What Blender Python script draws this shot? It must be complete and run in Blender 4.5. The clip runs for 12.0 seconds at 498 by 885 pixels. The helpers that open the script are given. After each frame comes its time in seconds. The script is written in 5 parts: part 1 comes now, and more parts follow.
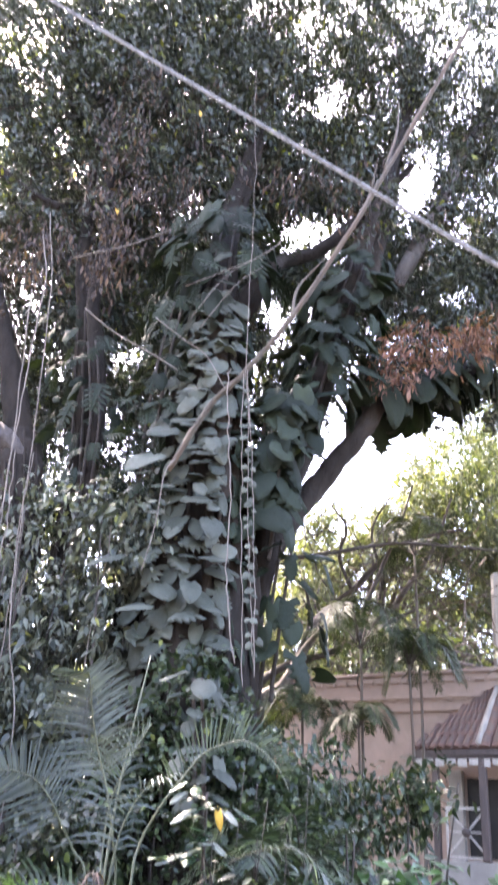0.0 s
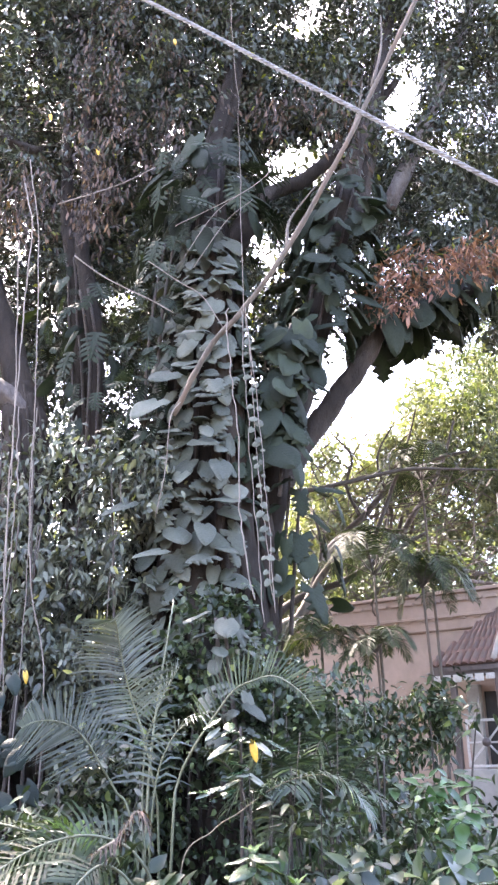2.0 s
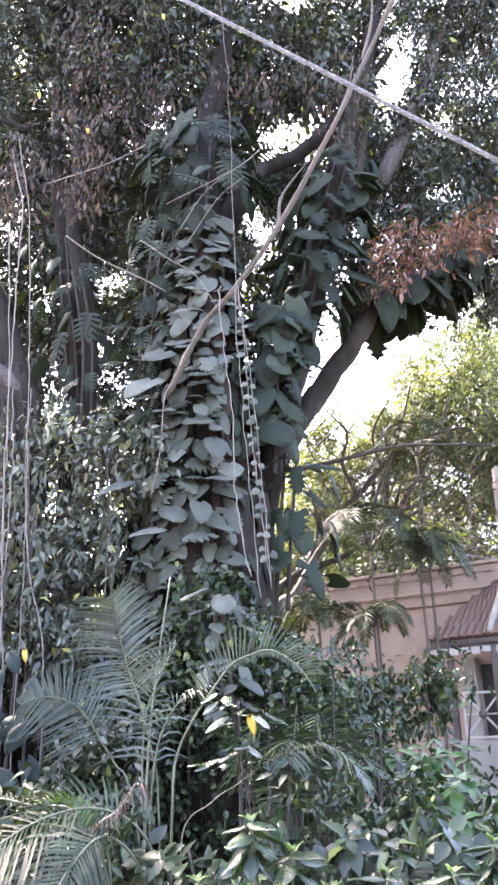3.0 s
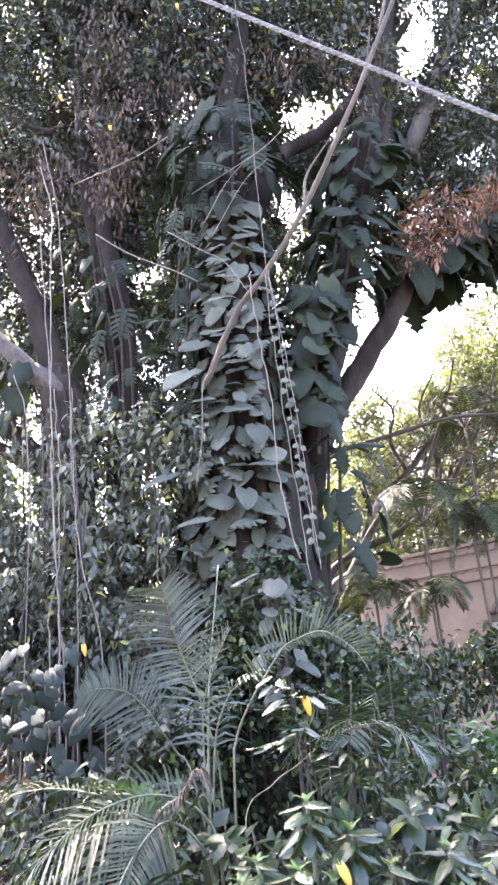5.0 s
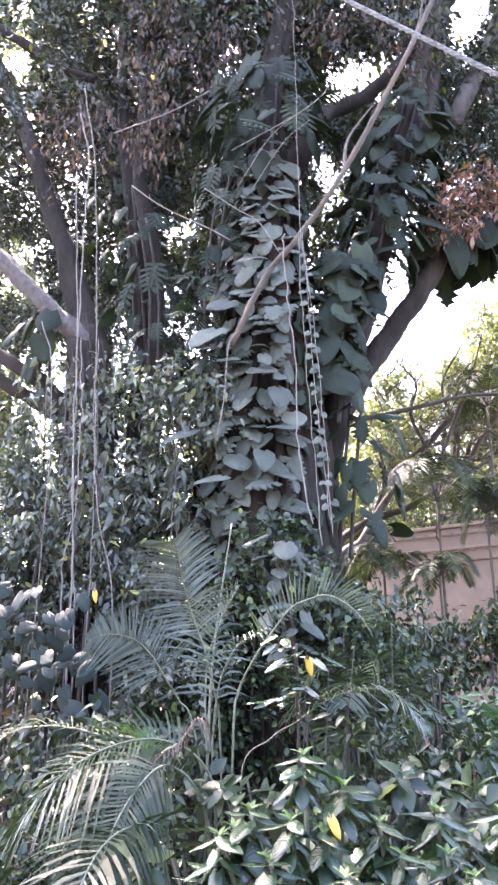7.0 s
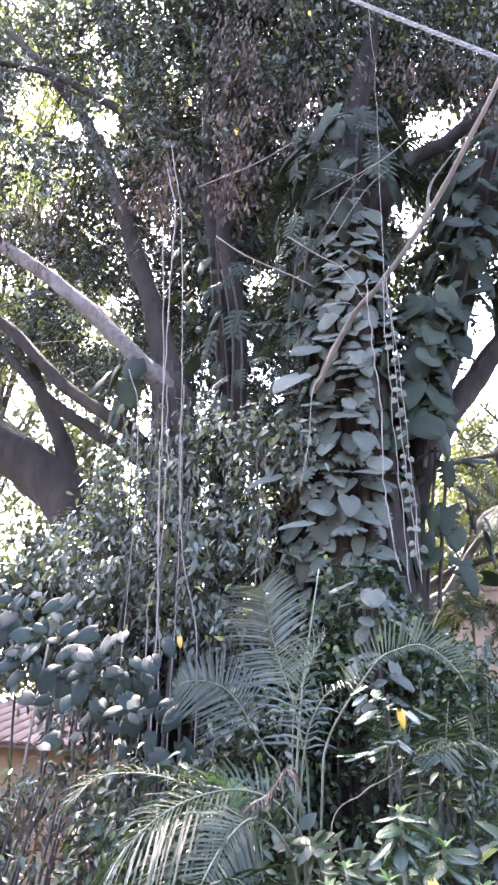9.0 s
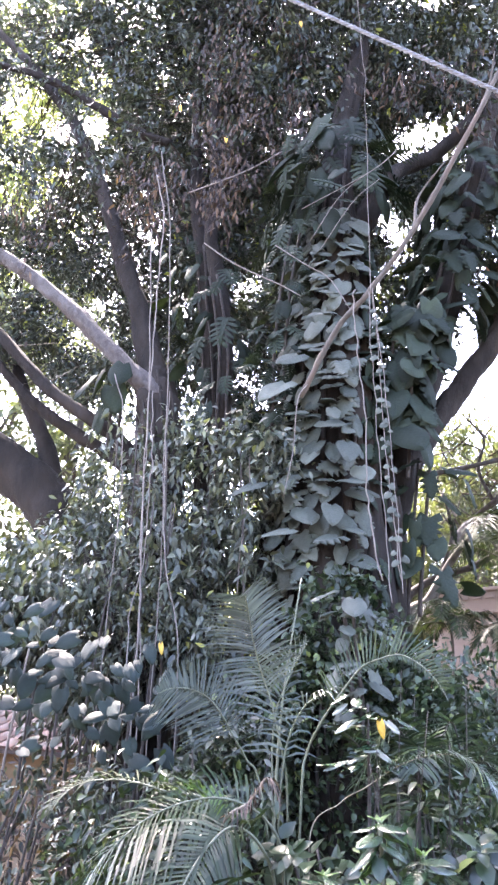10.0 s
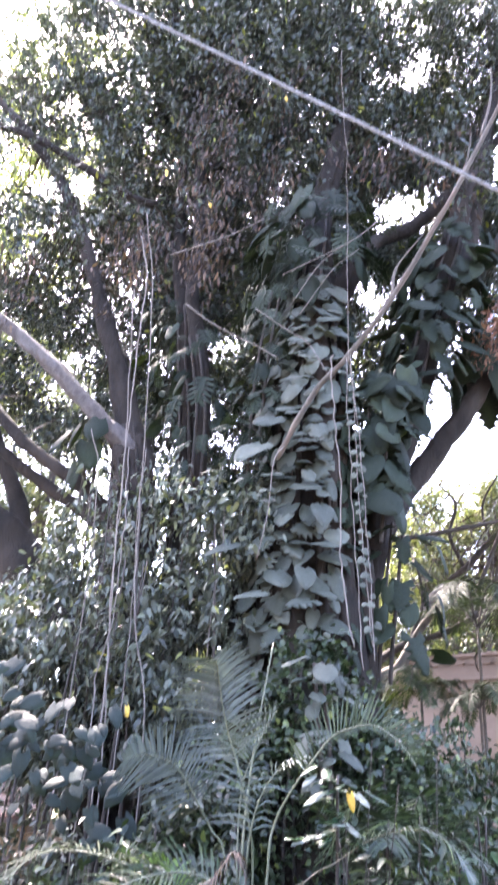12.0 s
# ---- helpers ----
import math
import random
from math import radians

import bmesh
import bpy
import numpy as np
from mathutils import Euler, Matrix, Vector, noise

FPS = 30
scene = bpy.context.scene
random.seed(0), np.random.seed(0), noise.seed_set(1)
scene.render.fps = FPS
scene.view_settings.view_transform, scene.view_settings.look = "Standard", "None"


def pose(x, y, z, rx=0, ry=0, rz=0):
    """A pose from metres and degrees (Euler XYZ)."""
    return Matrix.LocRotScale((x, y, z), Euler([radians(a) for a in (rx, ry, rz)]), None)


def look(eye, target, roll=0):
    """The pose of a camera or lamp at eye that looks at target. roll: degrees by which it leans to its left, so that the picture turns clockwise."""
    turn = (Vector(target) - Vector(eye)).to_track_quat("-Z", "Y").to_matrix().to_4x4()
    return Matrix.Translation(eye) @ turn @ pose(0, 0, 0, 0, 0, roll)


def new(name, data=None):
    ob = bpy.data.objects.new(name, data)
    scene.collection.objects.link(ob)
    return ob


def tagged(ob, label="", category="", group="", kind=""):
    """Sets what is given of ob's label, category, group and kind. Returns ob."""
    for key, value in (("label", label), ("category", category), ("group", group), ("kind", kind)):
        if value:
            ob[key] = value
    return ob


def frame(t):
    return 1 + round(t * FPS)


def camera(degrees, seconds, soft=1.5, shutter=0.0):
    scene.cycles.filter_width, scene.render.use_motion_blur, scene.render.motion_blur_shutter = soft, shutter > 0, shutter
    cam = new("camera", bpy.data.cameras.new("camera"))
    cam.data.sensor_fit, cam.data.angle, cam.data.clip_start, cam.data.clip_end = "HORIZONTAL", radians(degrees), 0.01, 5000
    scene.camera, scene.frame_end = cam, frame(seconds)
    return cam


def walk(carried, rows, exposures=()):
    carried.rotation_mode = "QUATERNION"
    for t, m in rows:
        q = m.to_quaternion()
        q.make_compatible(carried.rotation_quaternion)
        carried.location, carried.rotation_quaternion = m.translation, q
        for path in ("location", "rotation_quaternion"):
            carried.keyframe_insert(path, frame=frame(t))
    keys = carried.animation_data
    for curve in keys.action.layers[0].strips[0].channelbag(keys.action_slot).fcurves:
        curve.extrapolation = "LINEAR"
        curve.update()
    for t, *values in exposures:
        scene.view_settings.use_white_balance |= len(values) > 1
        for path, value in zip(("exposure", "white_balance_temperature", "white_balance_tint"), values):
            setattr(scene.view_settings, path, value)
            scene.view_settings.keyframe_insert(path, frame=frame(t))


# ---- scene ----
cam = camera(34.4, 12.0, soft=2.5, shutter=0.5)
PATH = [
    (0, (0.024, 0.477, 1.576), (0.004, 2.24, 2.52), 4.7),
    (0.5, (0.025, 0.503, 1.568), (0.026, 2.327, 2.387), 3.4),
    (1, (0.007, 0.529, 1.597), (0.013, 2.359, 2.404), 1.4),
    (1.5, (-0.01, 0.491, 1.609), (-0.011, 2.322, 2.414), 0.7),
    (2, (-0.042, 0.474, 1.617), (-0.05, 2.308, 2.415), 0.4),
    (2.5, (-0.069, 0.446, 1.597), (-0.069, 2.28, 2.396), 1.6),
    (3, (-0.024, 0.465, 1.594), (-0.024, 2.318, 2.346), -0.5),
    (3.2, (0.013, 0.478, 1.599), (-0.022, 2.333, 2.345), -0.5),
    (4.8, (0.071, 0.45, 1.595), (-0.052, 2.308, 2.325), -2.9),
    (5, (0.057, 0.475, 1.584), (-0.072, 2.335, 2.307), -3.1),
    (5.5, (0.053, 0.475, 1.568), (-0.114, 2.345, 2.259), -2.4),
    (6, (0.037, 0.479, 1.574), (-0.158, 2.367, 2.205), -2.0),
    (6.5, (0.036, 0.47, 1.576), (-0.143, 2.36, 2.204), -0.1),
    (7, (0.045, 0.433, 1.565), (-0.133, 2.321, 2.201), 1.5),
    (7.5, (0.045, 0.421, 1.558), (-0.3, 2.271, 2.235), 2.3),
    (7.7, (0.041, 0.434, 1.556), (-0.37, 2.271, 2.232), 2.7),
    (9.3, (-0.027, 0.451, 1.556), (-0.377, 2.274, 2.298), 3.8),
    (9.5, (-0.032, 0.419, 1.566), (-0.371, 2.247, 2.304), 4.0),
    (10, (-0.03, 0.416, 1.57), (-0.354, 2.242, 2.32), 4.0),
    (10.5, (-0.044, 0.398, 1.589), (-0.359, 2.218, 2.356), 5.2),
    (11, (-0.055, 0.403, 1.584), (-0.365, 2.22, 2.361), 5.3),
    (11.5, (-0.04, 0.422, 1.583), (-0.336, 2.241, 2.358), 5.3),
    (12, (-0.057, 0.391, 1.589), (-0.315, 2.166, 2.473), 5.1),
]
walk(cam, [(t, look(eye, target, roll)) for t, eye, target, roll in PATH], [(0, 4.2, 6950, 24), (1, 4.37, 6950, 24), (6, 4.37, 6900, 24), (7.5, 4.37, 6620, 25), (9.3, 4.3, 6540, 25), (12, 4.3, 6540, 25)])

# ---- world and light ----
SUN_EL, SUN_AZ = 58.0, -42.0          # azimuth from +y, to the right
world = bpy.data.worlds.new("world")
scene.world = world
world.use_nodes = True
wn = world.node_tree
sky = wn.nodes.new("ShaderNodeTexSky")
sky.sky_type = "NISHITA"
sky.sun_disc = False
sky.sun_elevation = radians(SUN_EL)
sky.sun_rotation = radians(SUN_AZ)
sky.dust_density = 3.0
wn.links.new(sky.outputs[0], wn.nodes["Background"].inputs[0])
wn.nodes["Background"].inputs[1].default_value = 0.15
sun = new("sun", bpy.data.lights.new("sun", "SUN"))
sun.data.energy, sun.data.angle, sun.data.color = 3.0, radians(0.6), (1.0, 0.95, 0.86)
sun_way = Vector((math.sin(radians(SUN_AZ)) * math.cos(radians(SUN_EL)), math.cos(radians(SUN_AZ)) * math.cos(radians(SUN_EL)), math.sin(radians(SUN_EL))))
sun.matrix_world = Matrix.Translation((0, 0, 30)) @ sun_way.to_track_quat("Z", "Y").to_matrix().to_4x4()

# ---- materials ----


def nodes_of(name):
    m = bpy.data.materials.new(name)
    m.use_nodes = True
    return m, m.node_tree, m.node_tree.nodes["Principled BSDF"]


def add(tree, kind, **inputs):
    n = tree.nodes.new(kind)
    for key, value in inputs.items():
        n.inputs[key].default_value = value
    return n


def ramp(tree, source, *stops):
    r = tree.nodes.new("ShaderNodeValToRGB")
    while len(r.color_ramp.elements) < len(stops):
        r.color_ramp.elements.new(0.5)
    for e, (at, col) in zip(r.color_ramp.elements, stops):
        e.position, e.color = at, (*col, 1)
    tree.links.new(source, r.inputs[0])
    return r


def foliage(name, stops, rough=0.5, through_light=0.25, single=False, grain=60.0, dust=0.0, ribs=False):
    """Leaf surface: colour differs leaf by leaf and in blotches, some light passes through."""
    m, tree, b = nodes_of(name)
    if single:
        src = tree.nodes.new("ShaderNodeObjectInfo").outputs["Random"]
    else:
        src = tree.nodes.new("ShaderNodeNewGeometry").outputs["Random Per Island"]
    r = ramp(tree, src, *stops)
    co = tree.nodes.new("ShaderNodeTexCoord")
    n1 = add(tree, "ShaderNodeTexNoise", Scale=grain, Detail=4.0)
    n2 = add(tree, "ShaderNodeTexNoise", Scale=grain / 9, Detail=2.0)
    tree.links.new(co.outputs["Object"], n1.inputs["Vector"])
    tree.links.new(co.outputs["Object"], n2.inputs["Vector"])
    mx = tree.nodes.new("ShaderNodeMix")
    mx.data_type, mx.blend_type = "RGBA", "MULTIPLY"
    mx.inputs["Factor"].default_value = 0.55
    rr = ramp(tree, n2.outputs["Fac"], (0.3, (0.55, 0.55, 0.5)), (0.7, (1.25, 1.2, 1.2)))
    tree.links.new(r.outputs[0], mx.inputs["A"])
    tree.links.new(rr.outputs[0], mx.inputs["B"])
    col = mx.outputs["Result"]
    if dust:
        md = tree.nodes.new("ShaderNodeMix")
        md.data_type = "RGBA"
        md.inputs["B"].default_value = (0.22, 0.22, 0.2, 1)
        dr = ramp(tree, n1.outputs["Fac"], (0.35, (0, 0, 0)), (0.75, (dust, dust, dust)))
        tree.links.new(dr.outputs[0], md.inputs["Factor"])
        tree.links.new(col, md.inputs["A"])
        col = md.outputs["Result"]
    tree.links.new(col, b.inputs["Base Color"])
    b.inputs["Roughness"].default_value = rough
    bump = add(tree, "ShaderNodeBump", Strength=0.25, Distance=0.004)
    height = n1.outputs["Fac"]
    if ribs:                                   # side veins slanting from the midrib
        xyz = tree.nodes.new("ShaderNodeSeparateXYZ")
        tree.links.new(co.outputs["Object"], xyz.inputs[0])

        def calc(op, a, c):
            n = tree.nodes.new("ShaderNodeMath")
            n.operation = op
            for k, v in enumerate((a, c)):
                if isinstance(v, float):
                    n.inputs[k].default_value = v
                elif v is not None:
                    tree.links.new(v, n.inputs[k])
            return n.outputs[0]

        ax = calc("ABSOLUTE", xyz.outputs[0], None)
        wave = calc("SINE", calc("MULTIPLY", calc("SUBTRACT", xyz.outputs[1], calc("MULTIPLY", ax, 0.7)), 52.0), None)
        mid = calc("LESS_THAN", ax, 0.016)
        height = calc("ADD", calc("ADD", height, calc("MULTIPLY", wave, 0.14)), calc("MULTIPLY", mid, -1.5))
        bump.inputs["Strength"].default_value = 0.35
        bump.inputs["Distance"].default_value = 0.006
    tree.links.new(height, bump.inputs["Height"])
    tree.links.new(bump.outputs[0], b.inputs["Normal"])
    tr = tree.nodes.new("ShaderNodeBsdfTranslucent")
    gain = tree.nodes.new("ShaderNodeMix")
    gain.data_type, gain.blend_type = "RGBA", "MULTIPLY"
    gain.inputs["Factor"].default_value = 1.0
    gain.inputs["B"].default_value = (1.5, 1.7, 0.6, 1)
    tree.links.new(col, gain.inputs["A"])
    tree.links.new(gain.outputs["Result"], tr.inputs["Color"])
    ms = tree.nodes.new("ShaderNodeMixShader")
    ms.inputs[0].default_value = through_light
    tree.links.new(b.outputs[0], ms.inputs[1])
    tree.links.new(tr.outputs[0], ms.inputs[2])
    tree.links.new(ms.outputs[0], tree.nodes["Material Output"].inputs[0])
    return m


def surface(name, dark, light, rough=0.85, scale=6.0, stretch=(1, 1, 1), relief=0.6, depth=0.02, blot=None):
    """Rough matter with grain at two scales and an optional second tint in blotches."""
    m, tree, b = nodes_of(name)
    co = tree.nodes.new("ShaderNodeTexCoord")
    mp = tree.nodes.new("ShaderNodeMapping")
    mp.inputs["Scale"].default_value = stretch
    tree.links.new(co.outputs["Object"], mp.inputs["Vector"])
    n1 = add(tree, "ShaderNodeTexNoise", Scale=scale, Detail=8.0, Roughness=0.65)
    n2 = add(tree, "ShaderNodeTexNoise", Scale=scale / 6, Detail=3.0)
    for n in (n1, n2):
        tree.links.new(mp.outputs[0], n.inputs["Vector"])
    r = ramp(tree, n1.outputs["Fac"], (0.3, dark), (0.72, light))
    col = r.outputs[0]
    if blot:
        mx = tree.nodes.new("ShaderNodeMix")
        mx.data_type = "RGBA"
        mx.inputs["B"].default_value = (*blot, 1)
        fr = ramp(tree, n2.outputs["Fac"], (0.48, (0, 0, 0)), (0.66, (0.8, 0.8, 0.8)))
        tree.links.new(fr.outputs[0], mx.inputs["Factor"])
        tree.links.new(col, mx.inputs["A"])
        col = mx.outputs["Result"]
    tree.links.new(col, b.inputs["Base Color"])
    b.inputs["Roughness"].default_value = rough
    bump = add(tree, "ShaderNodeBump", Strength=relief, Distance=depth)
    tree.links.new(n1.outputs["Fac"], bump.inputs["Height"])
    tree.links.new(bump.outputs[0], b.inputs["Normal"])
    return m


M_CROWN = foliage("fig leaf", [(0.0, (0.022, 0.03, 0.026)), (0.6, (0.038, 0.048, 0.04)), (0.97, (0.062, 0.074, 0.054)), (1.0, (0.22, 0.25, 0.04))], 0.42, 0.12, grain=25)
M_CROWN.node_tree.nodes["Principled BSDF"].inputs["Specular IOR Level"].default_value = 0.3
M_FAR2 = foliage("grey green leaf", [(0.0, (0.03, 0.04, 0.024)), (0.6, (0.055, 0.068, 0.04)), (1.0, (0.1, 0.11, 0.06))], 0.5, 0.35, grain=10)
# leaf colour raised to carry the glow of backlight
M_BRIGHT = foliage("leaf brightened for backlight", [(0.0, (0.1, 0.12, 0.05)), (0.6, (0.17, 0.185, 0.085)), (1.0, (0.28, 0.28, 0.13))], 0.4, 0.45, grain=10)
# distance haze is painted in as a paler, greyer leaf colour
M_HAZE = foliage("leaf paled for haze", [(0.0, (0.075, 0.087, 0.049)), (0.6, (0.125, 0.138, 0.082)), (1.0, (0.22, 0.225, 0.14))], 0.55, 0.25, grain=10)
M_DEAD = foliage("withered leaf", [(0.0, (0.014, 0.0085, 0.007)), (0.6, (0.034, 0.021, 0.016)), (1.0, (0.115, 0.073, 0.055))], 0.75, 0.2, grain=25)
M_RUST = foliage("rust brown leaf", [(0.0, (0.07, 0.035, 0.027)), (0.6, (0.14, 0.066, 0.048)), (1.0, (0.24, 0.13, 0.095))], 0.75, 0.25, grain=25)
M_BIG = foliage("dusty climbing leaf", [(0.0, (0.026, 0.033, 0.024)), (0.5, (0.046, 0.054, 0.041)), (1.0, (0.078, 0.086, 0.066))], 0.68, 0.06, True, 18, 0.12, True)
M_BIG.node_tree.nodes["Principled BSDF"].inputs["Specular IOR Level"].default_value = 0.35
# green leaf with the shade under the canopy put into its colour
M_BIGSHADED = foliage("shaded green climbing leaf", [(0.0, (0.007, 0.012, 0.007)), (0.6, (0.0115, 0.0185, 0.0105)), (1.0, (0.024, 0.034, 0.021))], 0.7, 0.12, True, 18, 0.03, True)
M_BIGSHADED.node_tree.nodes["Principled BSDF"].inputs["Specular IOR Level"].default_value = 0.2
M_BLUISH = foliage("dull blue-green leaf", [(0.0, (0.006, 0.013, 0.011)), (0.6, (0.01, 0.019, 0.016)), (1.0, (0.019, 0.032, 0.028))], 0.6, 0.08, True, 30, 0.02, True)
M_BLUISH.node_tree.nodes["Principled BSDF"].inputs["Specular IOR Level"].default_value = 0.2
M_BUSH = foliage("bush leaf", [(0.0, (0.019, 0.026, 0.019)), (0.5, (0.044, 0.053, 0.039)), (0.985, (0.11, 0.122, 0.088)), (1.0, (0.3, 0.3, 0.09))], 0.42, 0.12, grain=25, dust=0.08)
M_BUSH.node_tree.nodes["Principled BSDF"].inputs["Specular IOR Level"].default_value = 0.35
M_BUSH2 = foliage("dark bush leaf", [(0.0, (0.009, 0.019, 0.008)), (0.5, (0.018, 0.032, 0.014)), (0.95, (0.045, 0.068, 0.029)), (1.0, (0.15, 0.18, 0.055))], 0.33, 0.14, grain=25, dust=0.03)
M_BUSH2.node_tree.nodes["Principled BSDF"].inputs["Specular IOR Level"].default_value = 0.35
M_GREEN = foliage("fresh green leaf", [(0.0, (0.018, 0.046, 0.014)), (0.6, (0.032, 0.074, 0.023)), (1.0, (0.058, 0.112, 0.036))], 0.33, 0.2, grain=25)
M_GREEN.node_tree.nodes["Principled BSDF"].inputs["Specular IOR Level"].default_value = 0.35
M_ROSETTE = foliage("glossy shrub leaf", [(0.0, (0.01, 0.024, 0.011)), (0.7, (0.018, 0.038, 0.017)), (1.0, (0.034, 0.06, 0.026))], 0.25, 0.12, True, 20, 0.02, True)
M_YOUNG = foliage("young leaf", [(0.0, (0.05, 0.1, 0.025)), (1.0, (0.1, 0.155, 0.04))], 0.4, 0.3, True, 30)
M_YELLOW = foliage("yellow leaf", [(0.0, (0.55, 0.33, 0.05)), (1.0, (0.62, 0.42, 0.08))], 0.5, 0.3, True, 30)
M_PALE = foliage("pale leaf", [(0.0, (0.1, 0.115, 0.09)), (1.0, (0.19, 0.205, 0.165))], 0.35, 0.2, True, 30)
M_PALM = foliage("grey palm leaflet", [(0.0, (0.042, 0.055, 0.056)), (1.0, (0.1, 0.122, 0.124))], 0.32, 0.05, grain=25)
M_PALM.node_tree.nodes["Principled BSDF"].inputs["Specular IOR Level"].default_value = 0.3
M_PALM2 = foliage("green palm leaflet", [(0.0, (0.011, 0.02, 0.009)), (0.7, (0.021, 0.035, 0.017)), (1.0, (0.05, 0.066, 0.035))], 0.33, 0.14, grain=25)
M_PALM2.node_tree.nodes["Principled BSDF"].inputs["Specular IOR Level"].default_value = 0.25
M_PALMFAR = foliage("dark palm leaflet", [(0.0, (0.014, 0.022, 0.012)), (1.0, (0.04, 0.052, 0.027))], 0.6, 0.12, grain=10)
M_PALMFAR.node_tree.nodes["Principled BSDF"].inputs["Specular IOR Level"].default_value = 0.15
M_RACHIS = surface("palm rib", (0.05, 0.058, 0.035), (0.12, 0.13, 0.08), 0.5, 20, relief=0.1)
M_DRYRIB = surface("dry palm rib", (0.11, 0.09, 0.06), (0.24, 0.2, 0.14), 0.7, 20, relief=0.2)
# near-black bark: the deep shade behind the leaves is put into its colour
M_BARK = surface("shade-darkened fig bark", (0.008, 0.0065, 0.0055), (0.024, 0.0185, 0.0155), 0.95, 9, (1, 1, 0.35), 0.9, 0.04, (0.034, 0.026, 0.021))
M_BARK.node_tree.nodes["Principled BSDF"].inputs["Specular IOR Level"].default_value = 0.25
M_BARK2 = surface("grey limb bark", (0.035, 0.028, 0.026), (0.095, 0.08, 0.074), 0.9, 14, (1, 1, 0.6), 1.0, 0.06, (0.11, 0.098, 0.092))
M_STICK = surface("barkless dead wood", (0.026, 0.021, 0.016), (0.095, 0.078, 0.06), 0.85, 22, (1, 1, 0.4), 0.8, 0.012, (0.075, 0.05, 0.034))
M_VINE = surface("dry hanging root", (0.075, 0.062, 0.054), (0.175, 0.15, 0.13), 0.85, 30, (1, 1, 0.2), 0.4, 0.004)
M_SPLIT = surface("split reddish wood", (0.2, 0.09, 0.05), (0.42, 0.22, 0.13), 0.8, 18, (1, 1, 0.3), 0.6, 0.01)
M_TWIG = surface("twig bark", (0.018, 0.014, 0.011), (0.05, 0.039, 0.032), 0.9, 30, relief=0.3)
# pale plaster of the added wall that bounces light from behind the camera
M_BOUNCE = surface("bounce wall plaster", (0.13, 0.125, 0.115), (0.24, 0.23, 0.21), 0.9, 3, relief=0.5)
M_SOIL = surface("leaf-strewn soil", (0.03, 0.024, 0.018), (0.085, 0.068, 0.052), 0.95, 5, relief=0.8, depth=0.04, blot=(0.055, 0.045, 0.03))
M_WALL = surface("pinkish plaster", (0.19, 0.138, 0.11), (0.27, 0.2, 0.162), 0.9, 4, relief=0.25, depth=0.01, blot=(0.2, 0.15, 0.125))
M_WHITEWALL = surface("whitewash", (0.14, 0.132, 0.12), (0.23, 0.215, 0.195), 0.9, 5, relief=0.2, depth=0.01)
M_TILE = surface("clay roof tile", (0.036, 0.019, 0.015), (0.11, 0.055, 0.04), 0.9, 12, relief=0.5, depth=0.01, blot=(0.05, 0.04, 0.037))
M_WOOD = surface("dark painted wood", (0.03, 0.022, 0.02), (0.07, 0.05, 0.045), 0.6, 18, (1, 1, 0.2), 0.3)
M_WHITEPAINT = surface("white painted metal", (0.22, 0.205, 0.19), (0.36, 0.34, 0.31), 0.55, 25, relief=0.15)
M_GLASSDARK = surface("dark window", (0.012, 0.012, 0.013), (0.03, 0.028, 0.027), 0.25, 3, relief=0.05)
M_OCHRE = surface("ochre plaster", (0.14, 0.095, 0.056), (0.21, 0.15, 0.094), 0.9, 4, relief=0.25, depth=0.01)

# rope: twisted strands as a fine spiral relief
M_ROPE, rope_tree, rope_b = nodes_of("white twisted rope")
rope_co = rope_tree.nodes.new("ShaderNodeTexCoord")
rope_n = add(rope_tree, "ShaderNodeTexNoise", Scale=60.0, Detail=6.0)
rope_tree.links.new(rope_co.outputs["Object"], rope_n.inputs["Vector"])
rope_r = ramp(rope_tree, rope_n.outputs["Fac"], (0.3, (0.07, 0.072, 0.075)), (0.7, (0.185, 0.188, 0.195)))
rope_tree.links.new(rope_r.outputs[0], rope_b.inputs["Base Color"])
rope_b.inputs["Roughness"].default_value = 0.8

# ---- building blocks ----
rng = np.random.default_rng(7)


def part(name, data, material, parent=None, label="", matrix=None):
    """One mesh object from a bmesh or a mesh, under a thing or a part."""
    if isinstance(data, bmesh.types.BMesh):
        me = bpy.data.meshes.new(name)
        data.to_mesh(me)
        data.free()
    else:
        me = data
    if material and not me.materials:
        me.materials.append(material)
    ob = new(name, me)
    if parent:
        ob.parent = parent
    if matrix is not None:
        ob.matrix_basis = matrix
    return tagged(ob, label)


def thing(name, label, category, group="", kind="", at=(0, 0, 0)):
    ob = new(name)
    ob.empty_display_size = 0.1
    ob.location = at
    return tagged(ob, label, category, group, kind)


def spline(pts, n):
    """Points of a smooth curve through pts, n per span."""
    p = np.array(pts, float)
    p = np.vstack([2 * p[0] - p[1], p, 2 * p[-1] - p[-2]])
    out = []
    for i in range(1, len(p) - 2):
        for t in np.arange(n) / n:
            a, b, c, d = p[i - 1], p[i], p[i + 1], p[i + 2]
            out.append(0.5 * (2 * b + (c - a) * t + (2 * a - 5 * b + 4 * c - d) * t * t + (3 * b - a - 3 * c + d) * t ** 3))
    out.append(p[-2])
    return np.array(out)


